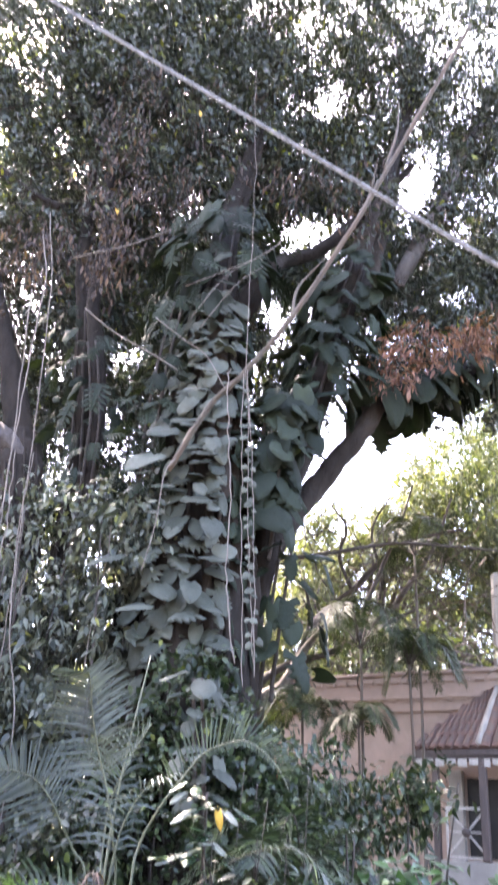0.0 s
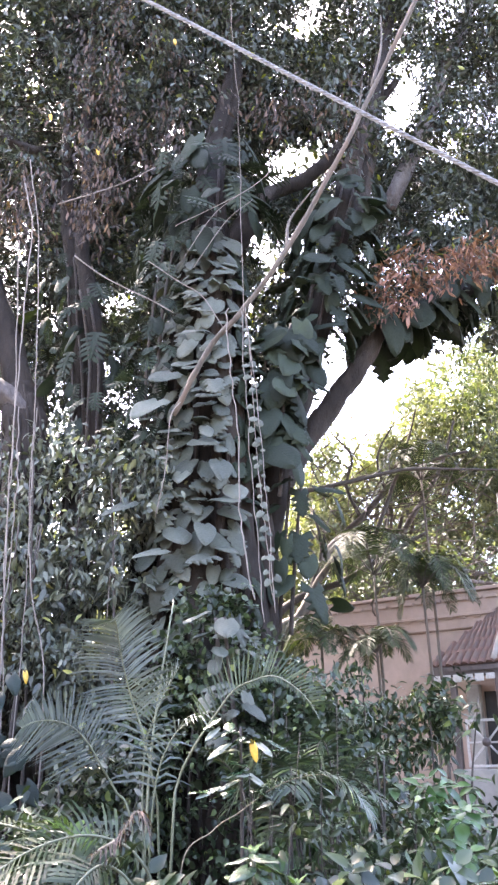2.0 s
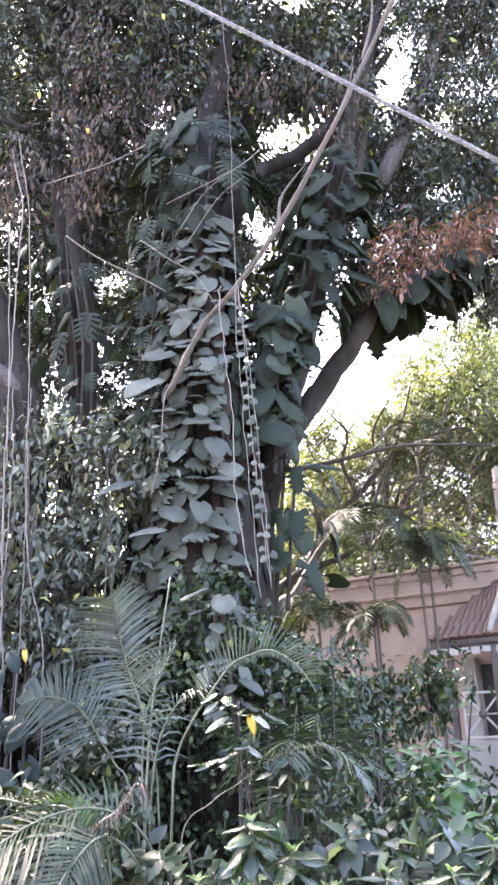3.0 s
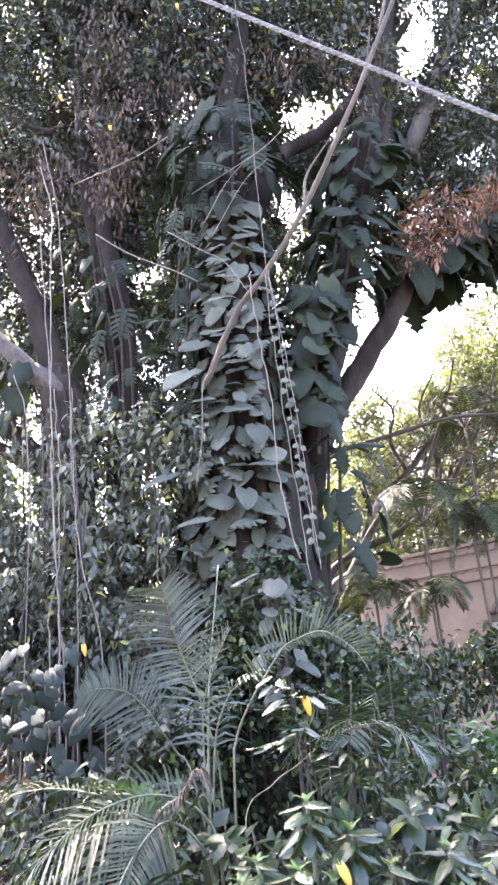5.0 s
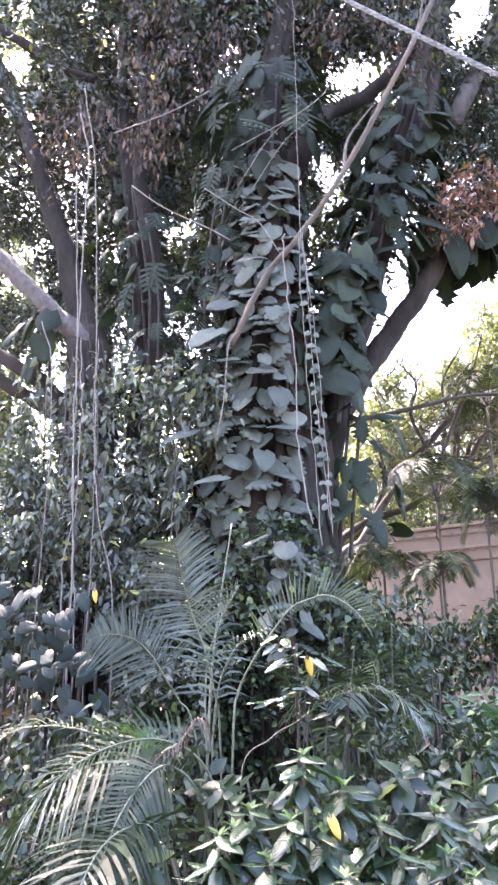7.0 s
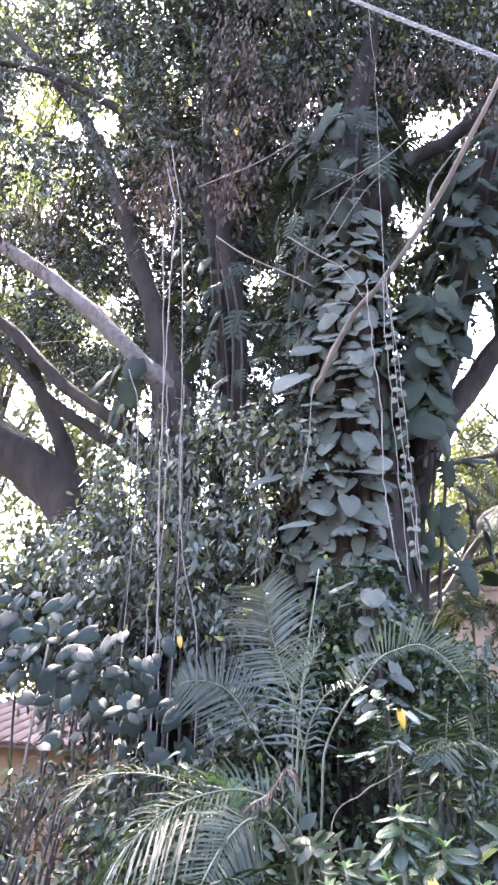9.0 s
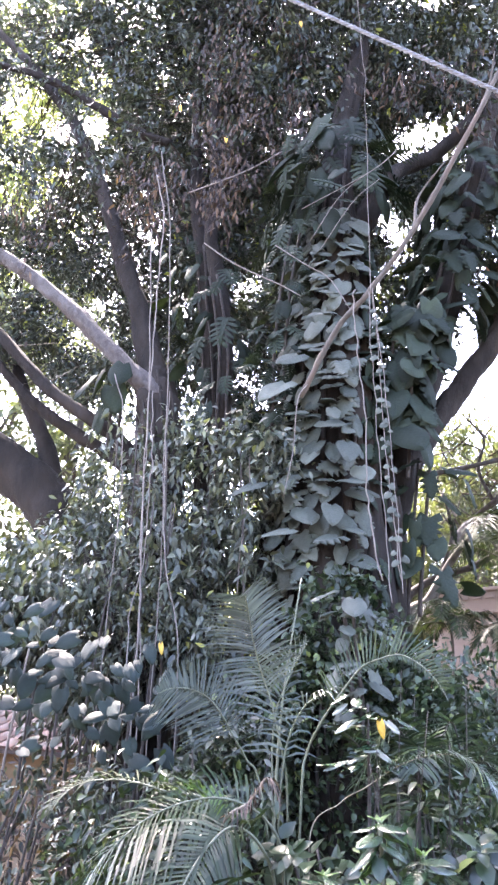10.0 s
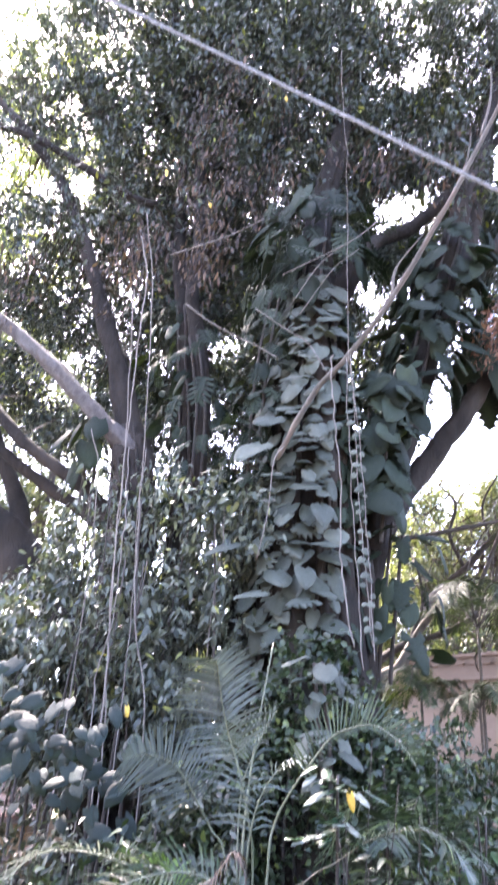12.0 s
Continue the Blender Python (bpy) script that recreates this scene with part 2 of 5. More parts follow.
def tube_mesh(name, pts, radii, sides=10, n=6, rough=0.0, flutes=0, seed=0):
    """A tapering tube through pts, uneven by rough, with flutes round it."""
    c = spline(pts, n)
    r = np.interp(np.linspace(0, 1, len(c)), np.linspace(0, 1, len(radii)), radii)
    tan = np.gradient(c, axis=0)
    tan /= np.linalg.norm(tan, axis=1)[:, None] + 1e-9
    ref = np.array([0.0, 1.0, 0.05]) if abs(tan[:, 2]).mean() > 0.5 else np.array([0.0, 0.05, 1.0])
    verts = []
    for i in range(len(c)):
        u = np.cross(ref, tan[i])
        u /= np.linalg.norm(u) + 1e-9
        v = np.cross(tan[i], u)
        for k in range(sides):
            a = 2 * math.pi * k / sides
            f = 1 + (0.16 * math.sin(flutes * a + 0.25 * i + seed) if flutes else 0)
            if rough:
                f += rough * noise.noise(Vector((math.cos(a) * 1.7 + seed, math.sin(a) * 1.7, i * 0.45)))
            verts.append(c[i] + r[i] * f * (math.cos(a) * u + math.sin(a) * v))
    faces = [(i * sides + k, i * sides + (k + 1) % sides, (i + 1) * sides + (k + 1) % sides, (i + 1) * sides + k) for i in range(len(c) - 1) for k in range(sides)]
    faces.append(tuple(range(sides))[::-1])
    faces.append(tuple((len(c) - 1) * sides + k for k in range(sides)))
    me = bpy.data.meshes.new(name)
    me.from_pydata([tuple(v) for v in verts], [], faces)
    me.polygons.foreach_set("use_smooth", [True] * len(faces))
    return me


def box(bm, centre, size, rot=None):
    """Adds a box with slightly broken edges to bm."""
    m = Matrix.Translation(centre) @ (rot.to_4x4() if rot else Matrix()) @ Matrix.Diagonal((*size, 1))
    got = bmesh.ops.create_cube(bm, size=1.0, matrix=m)
    edges = {e for v in got["verts"] for e in v.link_edges}
    bmesh.ops.bevel(bm, geom=list(edges), offset=min(0.012, min(size) * 0.12), segments=1, affect="EDGES")
    return bm


# a small leaf, base at 0, tip at y = 1: two bent halves
LEAF = (np.array([[0, 0, 0], [0.17, 0.25, 0.05], [0.2, 0.55, 0.05], [0, 1, -0.1], [-0.2, 0.55, 0.05], [-0.17, 0.25, 0.05]]), [(0, 1, 2, 3), (0, 3, 4, 5)])
WIDE = (np.array([[0, 0, 0], [0.3, 0.2, 0.06], [0.32, 0.6, 0.05], [0, 1, -0.15], [-0.32, 0.6, 0.05], [-0.3, 0.2, 0.06]]), [(0, 1, 2, 3), (0, 3, 4, 5)])


def leaf_shape(wide, fold=0.12, bend=0.2, rows=(0, 0.22, 0.5, 0.78, 1.0)):
    """A curved small leaf, three points across."""
    v, f = [], []
    for t in rows:
        w = wide * 0.5 * max(0.03, math.sin(math.pi * (0.06 + 0.94 * t) ** 0.85)) if 0 < t < 1 else 0.012
        v += [(-w, t, fold * w - bend * t * t), (0, t, -bend * t * t), (w, t, fold * w - bend * t * t)]
    for i in range(len(rows) - 1):
        f += [(3 * i, 3 * i + 1, 3 * i + 4, 3 * i + 3), (3 * i + 1, 3 * i + 2, 3 * i + 5, 3 * i + 4)]
    return np.array(v), f


FINE, FINE_WIDE = leaf_shape(0.4, 0.35, 0.25), leaf_shape(0.62, 0.25, 0.22)
CURL = (np.array([[0, 0, 0], [0.14, 0.3, 0.12], [0.1, 0.7, 0.14], [0, 1, 0.15], [-0.12, 0.6, 0.12], [-0.14, 0.3, 0.1]]), [(0, 1, 2, 3), (0, 3, 4, 5)])


def unit(a):
    return a / (np.linalg.norm(a, axis=-1, keepdims=True) + 1e-9)


def leaves_mesh(name, where, ahead, up, size, shape=LEAF):
    """One mesh of many leaves: base points, directions of the tip, rough normals and lengths."""
    v, faces = shape
    y = unit(ahead)
    x = unit(np.cross(y, up))
    z = np.cross(x, y)
    k, n = len(where), len(v)
    co = where[:, None] + size[:, None, None] * (v[None, :, :1] * x[:, None] + v[None, :, 1:2] * y[:, None] + v[None, :, 2:] * z[:, None])
    idx = (np.arange(k)[:, None, None] * n + np.array(faces)[None]).reshape(-1)
    me = bpy.data.meshes.new(name)
    me.vertices.add(k * n)
    me.vertices.foreach_set("co", co.reshape(-1))
    me.loops.add(len(idx))
    me.loops.foreach_set("vertex_index", idx)
    me.polygons.add(k * len(faces))
    me.polygons.foreach_set("loop_start", np.arange(k * len(faces)) * 4)
    me.update()
    me.validate()
    return me


def sprays(centres, per, length, size, droop=0.4, spread=0.6, flat=0.3):
    """Leaves in sprays: each centre carries a short twig with leaves round it."""
    k = len(centres)
    way = unit(rng.normal(size=(k, 3)) * (1, 1, 0.6) + (0, 0, -droop))
    t = rng.random((k, per, 1))
    base = centres[:, None] + way[:, None] * (t - 0.4) * length + rng.normal(size=(k, per, 3)) * length * 0.22
    ahead = unit(way[:, None] * 0.7 + rng.normal(size=(k, per, 3)) * spread + np.array((0, 0, -droop)))
    up = unit(rng.normal(size=(k, per, 3)) * (1 - flat) + np.array((0, -0.25, 1.0)))
    s = size * (0.45 + 0.5 * rng.random((k, per)) + 0.55 * rng.random((k, 1)))
    return base.reshape(-1, 3), ahead.reshape(-1, 3), up.reshape(-1, 3), s.reshape(-1)


def whorls(centres, per, size):
    """Leaves in whorls: each shoot tip bears a ring of spreading, drooping leaves."""
    k = len(centres)
    axis = unit(rng.normal(size=(k, 3)) * 0.35 + np.array((0, -0.35, 1.0)))
    a = (np.arange(per)[None] * 2.4 + rng.random((k, per)) * 0.7)[..., None]
    u = unit(np.cross(axis, np.array((1.0, 0.2, 0.1))))
    v = np.cross(axis, u)
    out = np.cos(a) * u[:, None] + np.sin(a) * v[:, None]
    level = (np.arange(per)[None, :, None] / per - 0.5) + rng.normal(size=(k, per, 1)) * 0.12
    base = centres[:, None] + axis[:, None] * level * size * 0.9 + out * size * 0.12
    ahead = unit(out + axis[:, None] * (level * 1.3 + 0.1) + rng.normal(size=(k, per, 3)) * 0.15 + np.array((0, 0, -0.2)))
    up = unit(axis[:, None] - out * level + rng.normal(size=(k, per, 3)) * 0.15)
    s = size * (0.6 + 0.7 * rng.random((k, per)))
    return base.reshape(-1, 3), ahead.reshape(-1, 3), up.reshape(-1, 3), s.reshape(-1)


def fill(boxes, per_m3, lumps=0.9, bar=0.0, seed=0.0, tunnels=()):
    """Spray centres in ellipsoids (centre, half axes), thinned by lumpy noise and by the openings."""
    out = []
    for c, h in boxes:
        count = int(per_m3 * 4.19 * h[0] * h[1] * h[2])
        p = unit(rng.normal(size=(count, 3))) * rng.random((count, 1)) ** (1 / 3)
        p = np.array(c) + p * np.array(h)
        keep = [noise.noise(Vector(q) * lumps + Vector((seed, 0, 0))) + 0.5 * noise.noise(Vector(q) * lumps * 2.7) > bar for q in p]
        out.append(p[np.array(keep, bool)])
    p = np.vstack(out)
    for x, y, z, r, tilt in tunnels:          # gaps cut through the leaves along sight lines from the camera, or towards the sun
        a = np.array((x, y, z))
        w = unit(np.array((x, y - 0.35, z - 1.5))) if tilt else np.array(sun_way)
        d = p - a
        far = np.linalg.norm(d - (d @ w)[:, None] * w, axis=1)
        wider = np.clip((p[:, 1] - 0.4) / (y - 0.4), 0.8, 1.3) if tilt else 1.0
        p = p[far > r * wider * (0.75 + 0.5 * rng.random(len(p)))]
    return p


def twigs_mesh(name, starts, ends, r):
    """Thin three-sided twigs, joined."""
    k = len(starts)
    w = unit(ends - starts)
    u = unit(np.cross(w, np.array((0.3, 0.2, 0.93))))
    v = np.cross(w, u)
    ring = [(math.cos(a) * u + math.sin(a) * v) for a in (0, 2.1, 4.2)]
    co = np.stack([starts + r * q for q in ring] + [ends + 0.35 * r * q for q in ring], 1).reshape(-1, 3)
    f = np.array([(0, 1, 4, 3), (1, 2, 5, 4), (2, 0, 3, 5)])
    idx = (np.arange(k)[:, None, None] * 6 + f[None])
    me = bpy.data.meshes.new(name)
    me.from_pydata(co.tolist(), [], idx.reshape(-1, 4).tolist())
    return me


def heart_mesh(name, cuts=0, wide=0.8, seed=0, n=9, point=0.7):
    """A large heart-shaped leaf: base at 0, tip near y = 1, folded at the midrib, hanging to the tip, edge cut into lobes if asked."""
    r = random.Random(seed)
    verts, faces = [], []
    bend = r.uniform(0.08, 0.3)
    lean = r.uniform(-0.12, 0.12)
    sag = r.uniform(0.0, 0.16)
    for i, t in enumerate(np.linspace(0, 1, n)):
        w = wide * 0.5 * max(0.0, math.sin(math.pi * min(1.0, t * 0.88 + 0.12) ** 0.8)) ** point
        for s in (-1, -0.55, 0, 0.55, 1):
            ww = w
            back = -0.3 * abs(s) ** 1.5 * (1 - t) ** 2 + 0.04 * abs(s)
            if cuts and abs(s) == 1 and i % 2 == 1 and 1 < i < n - 1:
                ww = w * r.uniform(0.2, 0.5)
            x = s * ww + lean * t * t
            z = 0.07 * math.exp(-((abs(s) - 0.5) / 0.3) ** 2) - sag * abs(s) ** 2 * ww * 2 - bend * t * t + 0.03 * math.sin(6 * t + 3 * s + seed) * abs(s)
            verts.append((x, t + back, z))
    for i in range(n - 1):
        for j in range(4):
            a = i * 5 + j
            faces.append((a, a + 1, a + 6, a + 5))
    b = len(verts)                             # stalk
    st = r.uniform(0.25, 0.45)
    for k in range(3):
        for a in (0, 2.1, 4.2):
            q = k / 2
            verts.append((0.014 * math.cos(a), -st * q + 0.02, 0.014 * math.sin(a) - 0.22 * st * q * q))
    for k in range(2):
        for j in range(3):
            faces.append((b + 3 * k + j, b + 3 * k + (j + 1) % 3, b + 3 * k + 3 + (j + 1) % 3, b + 3 * k + 3 + j))
    me = bpy.data.meshes.new(name)
    me.from_pydata(verts, [], faces)
    me.polygons.foreach_set("use_smooth", [True] * len(faces))
    return me


def cut_mesh(name, lobes=6, wide=0.62, seed=0):
    """A long leaf cut nearly to the midrib into finger lobes on both sides, base at 0, tip at y = 1."""
    r = random.Random(seed)
    bend = r.uniform(0.15, 0.35)
    verts, faces = [], []

    def put(x, y, z=0.0):
        verts.append((x, y, z - bend * y * y))
        return len(verts) - 1

    for i in range(8):                         # narrow web along the midrib
        t = i / 7
        w = 0.085 * (1 - t) ** 0.5 + 0.008
        put(-w, t, 0.03), put(0, t), put(w, t, 0.03)
        if i:
            a = 3 * i
            faces += [(a - 3, a - 2, a + 1, a), (a - 2, a - 1, a + 2, a + 1)]
    for sd in (-1, 1):
        for k in range(lobes):
            t = (k + 0.5) / lobes
            ln = wide * 0.62 * math.sin(math.pi * (0.2 + 0.7 * t)) * r.uniform(0.85, 1.1)
            hw = 0.4 / lobes * r.uniform(0.8, 1.1)
            rise, droop = 0.25 + 0.5 * t, r.uniform(0.1, 0.35)
            row = []
            for q, g in ((0.0, 0.9), (0.4, 1.0), (0.75, 0.8), (1.0, 0.15)):
                x, y = sd * (0.04 + ln * q), t + ln * q * rise - 0.05
                row.append((put(x, y - hw * g, 0.05 * q - droop * ln * q * q), put(x, y + hw * g, 0.05 * q - droop * ln * q * q)))
            for (a, b), (c, d) in zip(row, row[1:]):
                faces.append((a, c, d, b) if sd > 0 else (a, b, d, c))
    me = bpy.data.meshes.new(name)
    me.from_pydata(verts, [], faces)
    me.polygons.foreach_set("use_smooth", [True] * len(faces))
    return me


def aim(where, ahead, up, size):
    """A leaf's place: tip along ahead, face along up."""
    y = Vector(ahead).normalized()
    x = y.cross(Vector(up)).normalized()
    z = x.cross(y)
    m = Matrix((x, y, z)).transposed().to_4x4()
    return Matrix.Translation(where) @ m @ Matrix.Diagonal((size, size, size, 1))


# ---- the ground ----
gb = bmesh.new()
GX = [-400, -150, -60, -30, -16] + [x * 0.5 for x in range(-24, 25)] + [16, 30, 60, 150, 400]
GY = [-400, -150, -60, -30, -12] + [y * 0.5 for y in range(-12, 41)] + [26, 40, 80, 160, 400]


def ground_z(x, y):
    near = max(0.0, 1 - abs(y - 8) / 14) * max(0.0, 1 - abs(x) / 14)
    return near * (0.16 * noise.noise(Vector((x * 0.35, y * 0.35, 0))) + 0.05 * noise.noise(Vector((x * 1.3, y * 1.3, 4))))


grid = [[gb.verts.new((x, y, ground_z(x, y))) for x in GX] for y in GY]
for j in range(len(GY) - 1):
    for i in range(len(GX) - 1):
        gb.faces.new((grid[j][i], grid[j][i + 1], grid[j + 1][i + 1], grid[j + 1][i])).smooth = True
tagged(part("ground", gb, M_SOIL), "dry sandy soil strewn with leaf litter", "ground", kind="structure")

# unseen wall added behind the camera to throw light back on the leaves
bounce_wall = part("wall_south", box(bmesh.new(), (0, -8, 2.2), (60, 0.5, 4.6)), M_BOUNCE)
tagged(bounce_wall, "unseen pale wall added to throw light back on the leaves", "wall", kind="structure")

# ---- the large fig tree: trunk, stems, limbs, crown ----
fig = thing("fig_tree", "huge old fig tree overgrown with climbing plants", "tree", at=(0, 0, 0))
TRUNK = [(-0.42, 7.75, -0.1), (-0.42, 7.7, 1.6), (-0.45, 7.65, 3.0), (-0.5, 7.65, 4.0), (-0.52, 7.6, 5.2), (-0.49, 7.65, 6.4), (-0.54, 7.8, 7.5), (-0.53, 7.9, 8.5), (-0.4, 8.0, 9.4), (-0.3, 8.2, 10.5), (-0.34, 8.6, 13.0)]
TRUNK_R = [0.8, 0.62, 0.5, 0.44, 0.38, 0.3, 0.19, 0.135, 0.12, 0.11, 0.1]
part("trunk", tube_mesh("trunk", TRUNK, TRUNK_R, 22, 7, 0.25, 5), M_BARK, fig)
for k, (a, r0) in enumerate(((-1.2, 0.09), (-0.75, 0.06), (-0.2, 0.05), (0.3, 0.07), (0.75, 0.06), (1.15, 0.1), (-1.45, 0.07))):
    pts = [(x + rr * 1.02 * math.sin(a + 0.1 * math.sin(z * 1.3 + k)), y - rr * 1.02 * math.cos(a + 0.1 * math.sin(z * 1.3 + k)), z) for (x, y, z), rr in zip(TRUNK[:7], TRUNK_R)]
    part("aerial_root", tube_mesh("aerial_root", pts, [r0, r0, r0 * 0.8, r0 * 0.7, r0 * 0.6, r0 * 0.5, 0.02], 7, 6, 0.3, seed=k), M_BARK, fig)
BOUGHS = [
    ([(-0.1, 7.95, 1.5), (-0.03, 7.9, 3.3), (0.06, 7.9, 3.9), (0.28, 7.9, 4.9), (0.58, 8.0, 6.0), (0.84, 8.0, 7.1), (1.08, 8.1, 8.3), (1.45, 8.3, 9.7), (1.92, 8.6, 12.0)], [0.26, 0.2, 0.19, 0.18, 0.17, 0.15, 0.13, 0.1, 0.07], M_BARK),
    ([(0.2, 8.0, 4.3), (0.46, 8.2, 4.9), (0.7, 8.3, 5.3), (0.94, 8.3, 5.65), (1.18, 8.3, 6.02), (1.5, 8.45, 6.6), (2.05, 8.9, 7.1), (3.0, 9.2, 7.7), (3.95, 9.5, 8.2)], [0.12, 0.12, 0.115, 0.11, 0.11, 0.11, 0.1, 0.08, 0.05], M_BARK),
    ([(-0.4, 7.8, 7.0), (-0.12, 7.9, 7.55), (0.14, 8.2, 8.25), (0.64, 8.4, 8.7), (1.27, 8.6, 9.6), (2.0, 9.0, 11.0)], [0.17, 0.13, 0.095, 0.085, 0.07, 0.05], M_BARK),
    ([(1.1, 8.1, 7.7), (1.4, 8.6, 8.8), (1.7, 8.8, 10.75), (2.0, 9.0, 12.7), (2.2, 9.0, 13.8)], [0.1, 0.09, 0.08, 0.07, 0.05], M_BARK),
    ([(1.7, 8.9, 8.6), (2.28, 9.0, 10.0), (2.8, 9.2, 11.45), (3.3, 9.3, 12.8), (3.85, 9.4, 14.1)], [0.1, 0.11, 0.1, 0.09, 0.07], M_BARK2),
    ([(-1.6, 7.95, -0.1), (-1.62, 7.9, 2.5), (-1.66, 7.9, 4.8), (-1.68, 7.9, 5.75), (-1.84, 7.9, 6.6), (-2.0, 8.0, 7.35), (-2.03, 8.1, 8.25), (-2.2, 8.3, 9.6), (-2.3, 8.5, 11.5)], [0.12, 0.1, 0.085, 0.085, 0.09, 0.08, 0.07, 0.06, 0.04], M_BARK),
    ([(-1.05, 7.7, -0.1), (-1.0, 7.6, 2.0), (-1.0, 7.55, 3.6), (-0.95, 7.6, 4.6), (-0.8, 7.7, 5.4)], [0.16, 0.13, 0.12, 0.11, 0.08], M_BARK),
    ([(0.05, 7.7, -0.1), (0.1, 7.65, 2.0), (0.06, 7.65, 3.8), (-0.1, 7.7, 5.0)], [0.14, 0.12, 0.1, 0.08], M_BARK),
    ([(-1.86, 8.4, 0), (-1.9, 8.4, 4.7), (-1.97, 8.4, 6.0), (-2.13, 8.4, 7.05), (-2.38, 8.5, 8.4), (-2.6, 8.6, 11.0)], [0.14, 0.11, 0.1, 0.09, 0.08, 0.05], M_BARK),
]
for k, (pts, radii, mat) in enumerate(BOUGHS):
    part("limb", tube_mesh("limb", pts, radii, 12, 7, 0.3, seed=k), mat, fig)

# ---- the second tree with its spreading limbs ----
fig2 = thing("spreading_tree", "spreading tree with long bare grey limbs", "tree")
SPREAD = [
    ("trunk", [(-2.3, 8.15, -0.1), (-2.22, 8.1, 1.7), (-2.26, 8.1, 2.85), (-2.3, 8.05, 3.95), (-2.35, 8.0, 4.9), (-2.5, 8.1, 5.5)], [0.38, 0.3, 0.26, 0.25, 0.24, 0.2], M_BARK),
    ("limb", [(-2.3, 8.0, 4.6), (-2.3, 7.95, 5.07), (-2.67, 7.9, 5.45), (-3.63, 8.0, 6.4), (-4.5, 8.1, 7.1), (-5.8, 8.2, 8.0)], [0.12, 0.105, 0.095, 0.09, 0.085, 0.07], M_BARK2),
    ("limb", [(-2.4, 8.2, 4.3), (-2.95, 8.4, 4.9), (-3.4, 8.4, 5.2), (-3.93, 8.4, 5.57), (-4.63, 8.4, 6.27), (-5.5, 8.4, 6.9)], [0.1, 0.085, 0.075, 0.07, 0.065, 0.05], M_BARK),
    ("limb", [(-2.8, 8.5, 4.6), (-3.2, 8.8, 4.88), (-3.9, 8.8, 5.3), (-4.4, 8.8, 5.7), (-5.2, 8.9, 6.5)], [0.09, 0.08, 0.07, 0.06, 0.04], M_BARK),
    ("limb", [(-2.37, 8.1, 5.1), (-2.66, 8.1, 6.0), (-3.2, 8.2, 7.4), (-3.98, 8.4, 9.2), (-4.87, 8.6, 10.6), (-5.9, 8.8, 11.9)], [0.16, 0.13, 0.095, 0.085, 0.07, 0.05], M_BARK),
    ("limb", [(-2.7, 8.2, 8.9), (-3.17, 8.3, 9.2), (-3.96, 8.3, 9.8), (-4.88, 8.3, 10.4), (-6.0, 8.3, 10.8)], [0.05, 0.06, 0.06, 0.05, 0.04], M_BARK),
]
for k, (nm, pts, radii, mat) in enumerate(SPREAD):
    part(nm, tube_mesh(nm, pts, radii, 14, 10, 0.38, seed=10 + k), mat, fig2)
for k, (a, r0) in enumerate(((-1.3, 0.05), (-0.6, 0.04), (0.0, 0.06), (0.5, 0.035), (1.0, 0.05))):
    pts = [(x + rr * math.sin(a + 0.15 * math.sin(z * 1.6 + k)), y - rr * math.cos(a + 0.15 * math.sin(z * 1.6 + k)), z) for (x, y, z), rr in zip(SPREAD[0][1], SPREAD[0][2])]
    part("aerial_root", tube_mesh("aerial_root", pts, [r0, r0, r0 * 0.8, r0 * 0.6, r0 * 0.4, 0.015], 7, 6, 0.3, seed=30 + k), M_BARK, fig2)
lean = thing("leaning_tree", "thick dark tree trunk leaning far over", "tree")
part("bough", tube_mesh("bough", [(-4.0, 9.5, 4.3), (-4.3, 9.6, 5.2), (-5.0, 9.8, 6.4), (-5.4, 10, 7.8)], [0.14, 0.12, 0.09, 0.05], 10, 6, 0.25), M_BARK, lean)
part("trunk", tube_mesh("trunk", [(-1.9, 9.7, -0.1), (-2.3, 9.6, 2.2), (-3.3, 9.5, 3.65), (-3.92, 9.5, 4.25), (-4.56, 9.5, 4.85), (-5.46, 9.5, 5.4), (-6.75, 9.5, 6.0)], [0.4, 0.36, 0.34, 0.34, 0.32, 0.28, 0.22], 14, 7, 0.25), M_BARK, lean)

# places where leaves are cleared so sky shows through from the camera
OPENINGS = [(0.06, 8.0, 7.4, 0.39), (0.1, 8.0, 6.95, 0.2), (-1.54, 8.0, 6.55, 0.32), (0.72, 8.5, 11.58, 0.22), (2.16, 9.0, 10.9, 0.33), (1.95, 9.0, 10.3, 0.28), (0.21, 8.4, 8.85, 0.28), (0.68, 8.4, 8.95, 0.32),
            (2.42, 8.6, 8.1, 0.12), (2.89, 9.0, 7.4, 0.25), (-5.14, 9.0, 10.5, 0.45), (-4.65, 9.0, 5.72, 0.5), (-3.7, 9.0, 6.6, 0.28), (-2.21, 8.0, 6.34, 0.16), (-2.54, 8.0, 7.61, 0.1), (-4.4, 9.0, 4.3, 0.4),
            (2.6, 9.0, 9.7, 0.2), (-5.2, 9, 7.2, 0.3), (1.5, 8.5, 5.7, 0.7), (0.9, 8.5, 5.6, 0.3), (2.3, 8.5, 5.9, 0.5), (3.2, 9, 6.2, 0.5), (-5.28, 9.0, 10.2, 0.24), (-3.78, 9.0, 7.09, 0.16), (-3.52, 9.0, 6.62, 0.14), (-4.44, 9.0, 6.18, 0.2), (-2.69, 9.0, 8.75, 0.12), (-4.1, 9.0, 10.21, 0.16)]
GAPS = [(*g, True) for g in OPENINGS]
